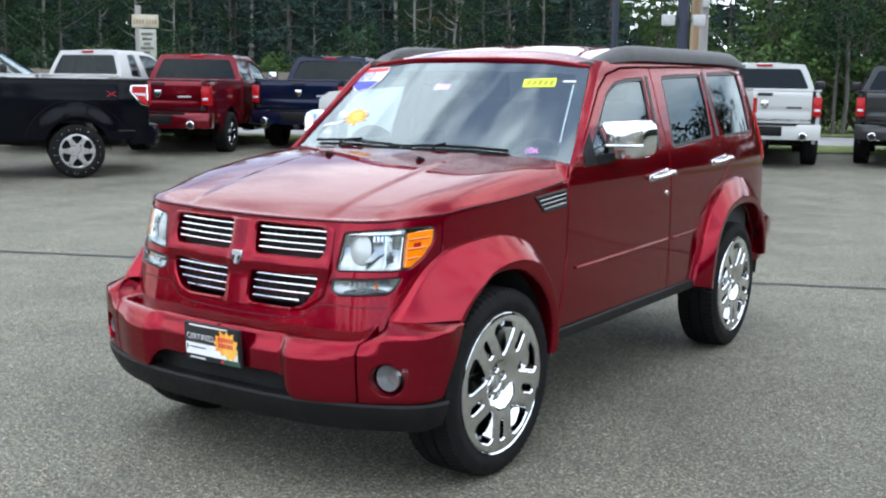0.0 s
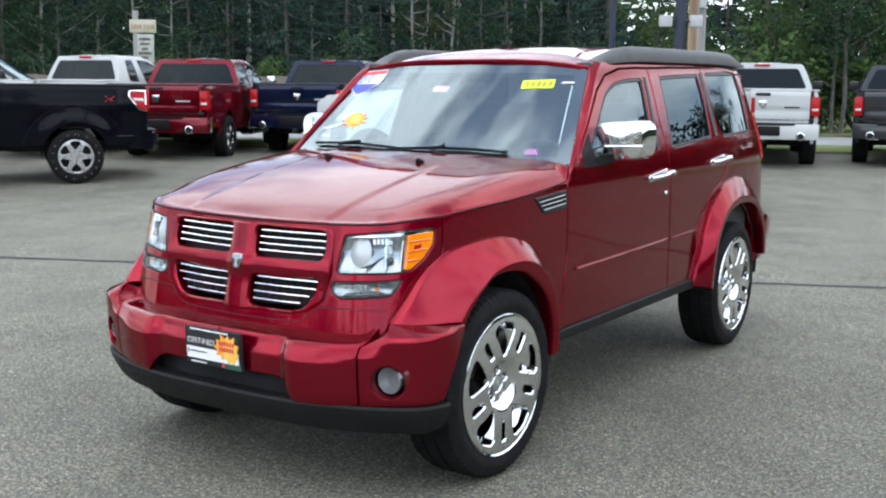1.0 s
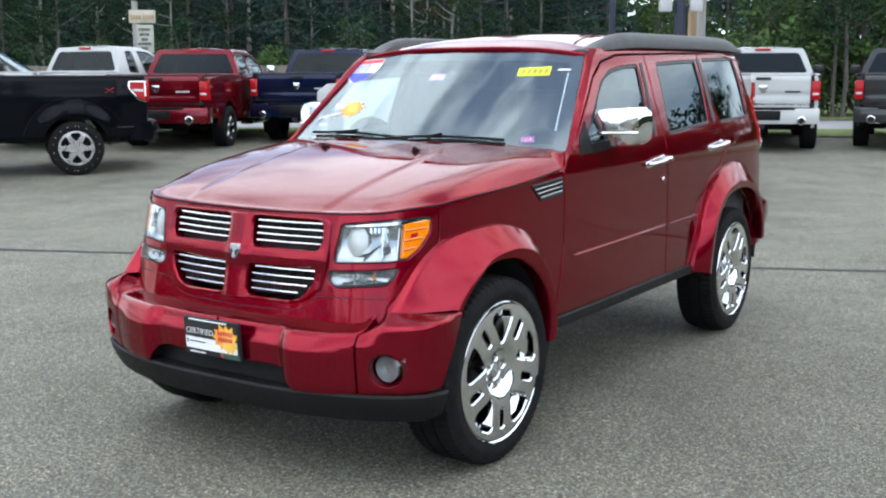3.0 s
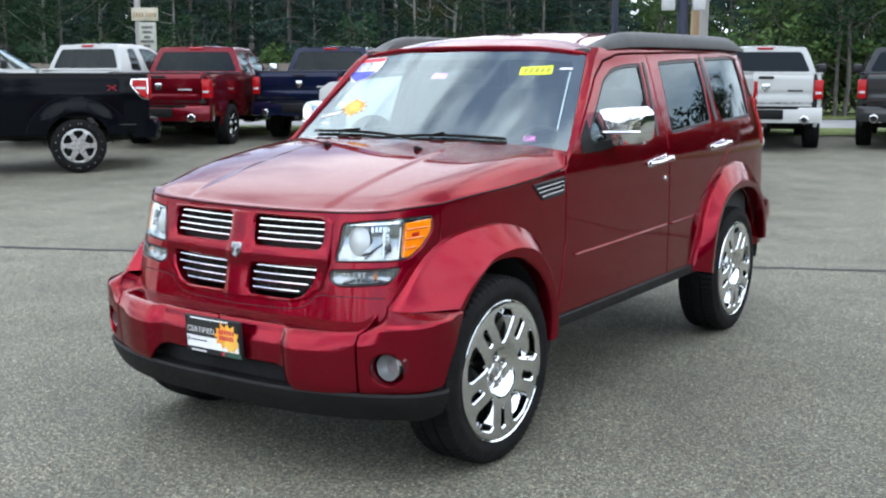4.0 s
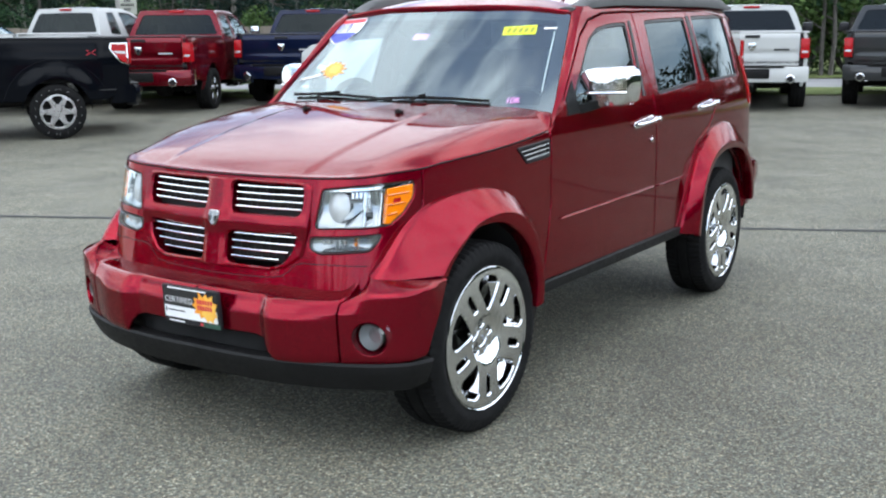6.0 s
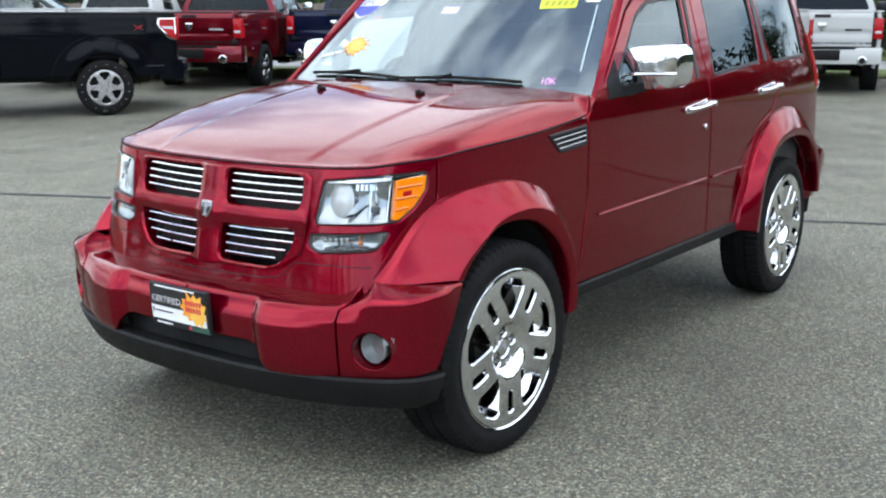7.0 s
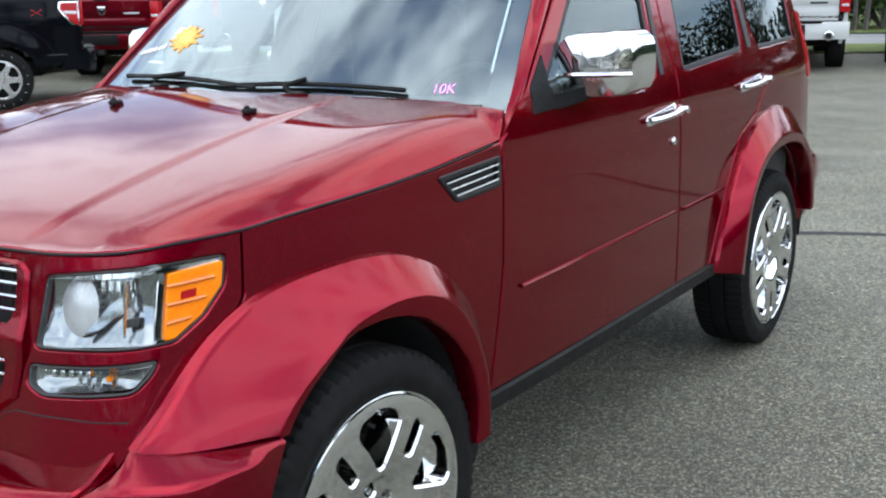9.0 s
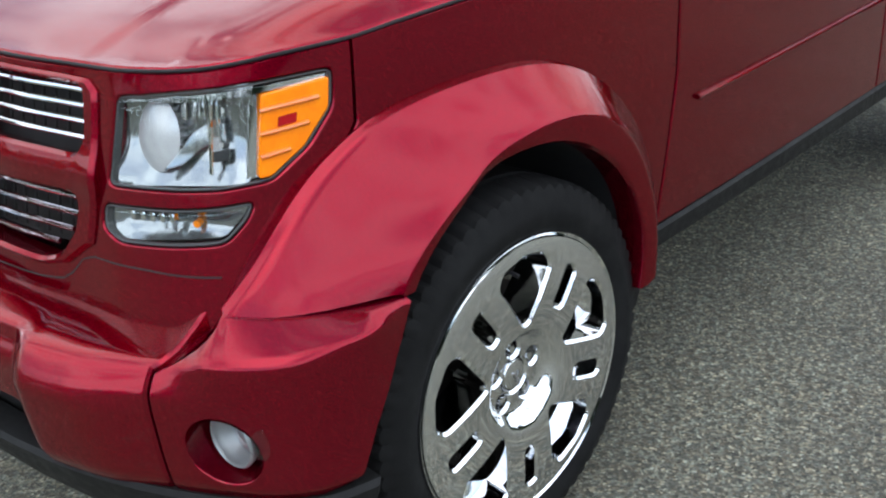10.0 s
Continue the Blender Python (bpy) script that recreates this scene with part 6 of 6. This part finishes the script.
def pine_tree(seed, h=16.0, low=2.0, spread=2.6, per=42, size=.11):
    r = random.Random(seed)
    sheets = [rod([(0, 0, -.2), (r.uniform(-.1, .1), r.uniform(-.1, .1), h * .5), (r.uniform(-.2, .2), 0, h)], [.13, .085, .02], 7)]
    cents = []
    z = low
    while z < h * .98:
        ln = spread * (1 - (z / h) ** 1.4) * r.uniform(.75, 1.1) + .2
        for k in range(6):
            a = r.uniform(0, 6.28)
            tip = Vector((math.cos(a) * ln, math.sin(a) * ln, z - ln * r.uniform(.05, .3)))
            sheets.append(rod([(0, 0, z), tip], [.028, .008], 4))
            for t in (.35, .6, .8, 1.0):
                q = Vector((0, 0, z)).lerp(tip, t)
                cents.append((q.x + r.gauss(0, .12), q.y + r.gauss(0, .12), q.z, .22 + .25 * t * r.uniform(.6, 1.2)))
        z += r.uniform(.45, .8)
    return joined(*sheets), leaf_cloud(r, cents, max(4, per // 3), size, .45)


def bush(seed, h=2.4, w=1.8, per=54, n=40, size=.085):
    r = random.Random(seed)
    sheets, cents = [], []
    for k in range(9):
        a, ln = r.uniform(0, 6.28), r.uniform(.3, 1) * w
        tip = Vector((math.cos(a) * ln, math.sin(a) * ln, h * r.uniform(.5, 1)))
        sheets.append(rod([(0, 0, -.1), tip * .5 + Vector((0, 0, .2)), tip], [.035, .022, .008], 5))
        for _ in range(n // 9 + 1):
            q = tip * r.uniform(.2, 1.0) + Vector((r.gauss(0, .35), r.gauss(0, .35), r.gauss(0, .25)))
            cents.append((q.x, q.y, max(.3, q.z), r.uniform(.3, .6)))
    return joined(*sheets), leaf_cloud(r, cents, per, size, .8)


def tree_kind(name, label, category, data, bark, leaf, group):
    t = thing(name, label, category, pose(0, 0, -50), group)
    part("trunk", data[0], bark, t)
    part("crown", data[1], leaf, t)
    return t


woods = "trees of the woods"
KINDS = {
    "a": tree_kind("broadleaf_tree", "tall green broadleaf tree at the edge of the woods", "tree", broad_tree(1), BARK, LEAF, woods),
    "b": tree_kind("broadleaf_tree", "broadleaf tree with pale trunk at the woods' edge", "tree", broad_tree(2, 15, 3.6, 2.8), PALEBARK, LEAF, woods),
    "c": tree_kind("broadleaf_tree", "light green leafy tree with foliage near the ground", "tree", broad_tree(3, 11, 1.0, 3.0), BARK, LEAF_LIGHT, woods),
    "d": tree_kind("pine_tree", "dark green pine at the edge of the woods", "tree", pine_tree(4), BARK, NEEDLE, woods),
    "e": tree_kind("pine_tree", "tall dark pine with bare lower trunk", "tree", pine_tree(5, 19, 4.0, 2.8), BARK, NEEDLE, woods),
    "f": tree_kind("bush", "dense green roadside bush", "bush", bush(6), BARK, LEAF_LIGHT, "bushes by the road"),
    "g": tree_kind("bush", "dark green undergrowth bush", "bush", bush(7, 3.2, 1.6), BARK, LEAF, "bushes by the road"),
    "h": tree_kind("broadleaf_tree", "slender pale tree with turning leaves", "tree", broad_tree(8, 12, 3.0, 1.8, 34, 48), PALEBARK, LEAF_TAN, woods),
}
USED = set()


def plant(kind, x, y, size, turn):
    if kind not in USED:
        USED.add(kind)
        KINDS[kind].matrix_basis = pose(x, y, ground_z(x, y), 0, 0, turn) @ Matrix.Scale(size, 4)
        return
    t = copy_thing(KINDS[kind], pose(x, y, ground_z(x, y), 0, 0, turn))
    t.scale = (size, size, size * (1 + .15 * math.sin(turn)))


pick = random.Random(11)
# front rows along the far side of the road, thick to the left, brighter and bushier to the right
for k in range(58):
    w = -46 + 78 * k / 57 + pick.uniform(-.8, .8)
    for row, d0 in enumerate((44, 50, 57)):
        if row == 2 and k % 2:
            continue
        if w > 9 and row == 0:
            kind = pick.choice("cfccaf")
        else:
            kind = pick.choice("adebbdhag" if row == 0 else "adeadebd")
        if w > 9 and row and pick.random() < .2:
            continue
        d = d0 + pick.uniform(-2.4, 2.4) - (9 if w > 8 and row == 0 else 0)
        plant(kind, *out_there(d, w * d / 50), pick.uniform(.50, .68), pick.uniform(0, 360))
for k in range(26):
    w = -44 + 74 * k / 25 + pick.uniform(-1, 1)
    plant(pick.choice("gfg"), *out_there(40 + pick.uniform(-1, 2), w * .85), pick.uniform(.7, 1.1), pick.uniform(0, 360))
# thick bushes where the road bends away
for k in range(16):
    w = 8 + 1.25 * k + pick.uniform(-.4, .4)
    plant(pick.choice("ffg"), *out_there(34 + pick.uniform(-.6, 1.2), w), pick.uniform(1.05, 1.5), pick.uniform(0, 360))
# woods on the other sides of the lot, seen in the glass and the bright metal
for k in range(84):
    a = -150 + 255 * k / 83 + pick.uniform(-2, 2)
    d = pick.uniform(60, 72) if a > -25 else pick.uniform(66, 80)
    grow = 1.0
    if -10 < a < 80:
        d, grow = pick.uniform(48, 56), .85 if a < 40 else .86
    x, y = 3 + d * math.cos(radians(a)), -2 + d * math.sin(radians(a))
    plant(pick.choice("adaebc"), x, y, pick.uniform(.75, 1.1) * grow * (.9 if a > -25 else 1), pick.uniform(0, 360))
# deep woods behind the first rows
r = random.Random(21)
cents = []
for _ in range(760):
    d, w = r.uniform(62, 78), r.uniform(-75, 52)
    if w > 12 and r.random() < .35:
        continue
    x, y = out_there(d, w)
    cents.append((x, y, r.uniform(.3, 8.2 if w < 12 else 6.0), r.uniform(1.1, 2.2)))
# bluish haze over the woods is mixed into these leaf colours
deep = part("deep_woods", leaf_cloud(r, cents, 40, .55, 1.0), leafage("deep wood leaves", (.020, .040, .036), (.058, .088, .072)))
tagged(deep, "dark woods behind the nearer trees", "woods", kind="stuff")
cents = []
for k in range(260):
    a = radians(-152 + 260 * k / 259)
    for z in (1.5, 4.2, 6.9, 9.2):
        d = 86 + r.uniform(-3, 3)
        cents.append((3 + d * math.cos(a), -2 + d * math.sin(a), z + r.uniform(-1, 1), 2.2))
fine = []
for k in range(120):
    a, d = radians(-22 + 98 * k / 119), 62
    top = (7.6 if k < 72 else 10.4) + 1.3 * math.sin(k * .37) + 1 * math.sin(k * 1.3)
    (cents if k < 72 else fine).extend([(3 + d * math.cos(a) + r.uniform(-2, 2), -2 + d * math.sin(a) + r.uniform(-2, 2), top * u + .5, 1.9) for u in (.05, .15, .25, .35, .45, .55, .65, .75, .85, .95)])
far, near = leaf_cloud(r, cents, 44, .6), leaf_cloud(r, fine, 300, .17)
around = part("woods_around", (far[0] + near[0], far[1] + [tuple(i + len(far[0]) for i in q) for q in near[1]]), leafage("wood leaves", (.010, .020, .010), (.030, .046, .022)))
tagged(around, "woods beyond the other sides of the lot", "woods", kind="stuff")
cents = []
for k in range(330):
    w = -88 + 176 * k / 329
    for z in (1.2, 3.4, 5.6, 7.8, 10.2):
        if w > 12 and z > 2.5 + 3 * r.random():
            continue
        x, y = out_there(84 + r.uniform(-3, 3), w)
        cents.append((x, y, z + r.uniform(-.6, .6), 1.7))
# paler and bluer leaves: distance haze painted into the colour
far = part("far_woods", leaf_cloud(r, cents, 22, .8, 1.0), leafage("far wood leaves", (.024, .044, .042), (.056, .084, .076)))
tagged(far, "dark distant woods closing the view", "woods", kind="stuff")
trunks = []
for _ in range(80):
    x, y = out_there(r.uniform(56, 70), r.uniform(-60, 45))
    z, hh = ground_z(x, y), r.uniform(8, 14)
    trunks.append(rod([(x, y, z), (x + r.uniform(-.3, .3), y, z + hh)], [r.uniform(.07, .16), .04], 6))
tagged(part("deep_trunks", joined(*trunks), PALEBARK), "thin pale trunks inside the woods", "woods", kind="stuff")

# ---------------------------------------------------------------- fence, poles, sign, wires
WOODGREY = relief(noise_to(material("weathered board", (.17, .14, .115), .9), "Base Color", 4, (.12, .10, .085), (.22, .185, .155), squash=(1, 1, .2)), 40, .4, .01)
fence = thing("board_fence", "long weathered grey-brown board fence by the woods", "fence", pose(0, 0, 0))
for k in range(90):
    x, y = out_there(38.5, -34 + k * .42)
    part("fence_board", block((.40, .03, 1.45), (0, 0, .72), .005, 1), WOODGREY, fence, m=pose(x, y, ground_z(x, y) + .1 + .02 * math.sin(k * 1.7), 0, 0, FACING))

POLEWOOD = relief(noise_to(material("utility pole wood", (.30, .20, .12), .9), "Base Color", 3, (.20, .13, .08), (.42, .30, .18), squash=(1, 1, .12)), 30, .5, .01)
POLEGREY = relief(noise_to(material("grey pole wood", (.26, .25, .24), .9), "Base Color", 3, (.19, .18, .17), (.34, .33, .31), squash=(1, 1, .12)), 30, .5, .01)
POLEBLUE = noise_to(material("dark blue steel", (.012, .016, .035), .4), "Base Color", 3, (.009, .012, .028), (.018, .022, .045))
BOX = noise_to(material("pale grey box", (.42, .45, .44), .6), "Base Color", 5, .36, .48)


def stand(name, label, category, d, px, group=""):
    x, y = out_there(d, px)
    return thing(name, label, category, pose(x, y, ground_z(x, y), 0, 0, FACING), group)


light = stand("lamp_post", "dark blue steel lot lamp post with grey flood lamps", "lamp post", 24, 5.08)
part("post", rod([(0, 0, -.1), (0, 0, 9)], .125, 16), POLEBLUE, light)
part("post_base", lathe([(.28, 0), (.28, .35), (.2, .45), (0, .45)], 20), KERB, light, m=pose(0, 0, 0, 0, -90, 0))
for sgn in (1, -1):
    arm = part("arm", rod([(0, 0, 2.80), (sgn * .2, -.02, 2.80)], .025, 8), POLEBLUE, light)
    part("flood_lamp", block((.27, .16, .24), (sgn * .33, -.04, 2.80), .02, 2), BOX, light, "pale grey flood lamp box")
for (d, w, h, mat, rad, nm) in ((31, 6.92, 10, POLEWOOD, .14, "brown wooden utility pole by the road"), (30, 6.93, 9.5, POLEGREY, .12, "weathered grey utility pole by the road")):
    p = stand("utility_pole", nm, "utility pole", d, w, "utility poles")
    part("pole", rod([(0, 0, -.1), (0, 0, h)], [rad, rad * .8], 14), mat, p)
    if mat is POLEGREY:
        part("meter_box", block((.16, .12, .5), (-.02, -.16, 3.75), .02, 2), BOX, p, "pale grey box")
    else:
        part("crossarm", block((2.2, .1, .12), (0, -.12, h - .8), .01), POLEWOOD, p)
        for k in range(4):
            part("insulator", lathe([(.03, 0), (.05, .05), (.03, .12), (0, .13)], 12), BOX, p, m=pose(-.9 + .6 * k, -.12, h - .74, 0, -90, 0))
p = stand("lamp_post", "slim dark steel lamp post", "lamp post", 26, 3.9)
part("post", rod([(0, 0, -.1), (0, 0, 8)], .075, 12), POLEBLUE, p)
part("post_base", lathe([(.22, 0), (.22, .3), (0, .35)], 16), KERB, p, m=pose(0, 0, 0, 0, -90, 0))

sign = stand("roadside_sign", "white roadside sign boards on a grey post, unreadable lettering", "sign", 36, -10.12)
part("post", block((.16, .16, 3.6), (-.17, .06, 1.8), .01), POLEGREY, sign)
top = part("sign_board", block((.86, .10, .42), (.08, 0, 3.10), .015), noise_to(material("cream board", (.42, .38, .29), .6), "Base Color", 5, (.36, .33, .25), (.48, .44, .34)), sign)
for k in range(8):
    part("sign_bar", block((.055, .012, .14 + .05 * (k == 0)), (-.26 + .092 * k + (.05 if k > 3 else 0), -.055, 3.08), .003, 1), POLEWOOD, top)
AGED = noise_to(material("aged sign board", (.38, .38, .33), .6), "Base Color", 5, (.32, .32, .28), (.44, .44, .38))
mid = part("sign_board", block((.54, .08, .92), (.16, 0, 2.38), .015), AGED, sign)
for j, row in enumerate(((.30, .40), (.14, .34), (-.02, .24), (-.16, .46), (-.30, .26))):
    for i in range(int(row[1] / .055)):
        part("sign_bar", block((.036, .012, .085), (.16 - row[1] / 2 + .055 * i + .02, -.045, 2.38 + row[0]), .002, 1), INK, mid)
lowb = part("sign_board", block((.50, .06, .46), (-.16, -.04, 1.62), .015), AGED, sign)
for j in range(3):
    for i in range(6):
        part("sign_bar", block((.05, .012, .08), (-.33 + .068 * i, -.075, 1.75 - .13 * j), .002, 1), REDINK if j == 0 else WOODGREY, lowb)

WIRE = material("black cable", (.02, .02, .02), .6)
for k, (d, z0, z1, w0, w1) in enumerate(((30.5, 4.15, 4.25, -40, 7), (30.5, 4.1, 3.9, 7, 40), (30.8, 4.6, 4.45, 7, 40), (30.8, 4.7, 4.75, -40, 7))):
    pts = []
    for i in range(25):
        t = i / 24
        x, y = out_there(d, w0 + (w1 - w0) * t)
        pts.append((x, y, .45 + z0 + (z1 - z0) * t - .5 * math.sin(math.pi * t) * .6))
    tagged(part("overhead_cable", rod(pts, .014, 5), WIRE), "thin black overhead cable along the road", "cable", "overhead cables")
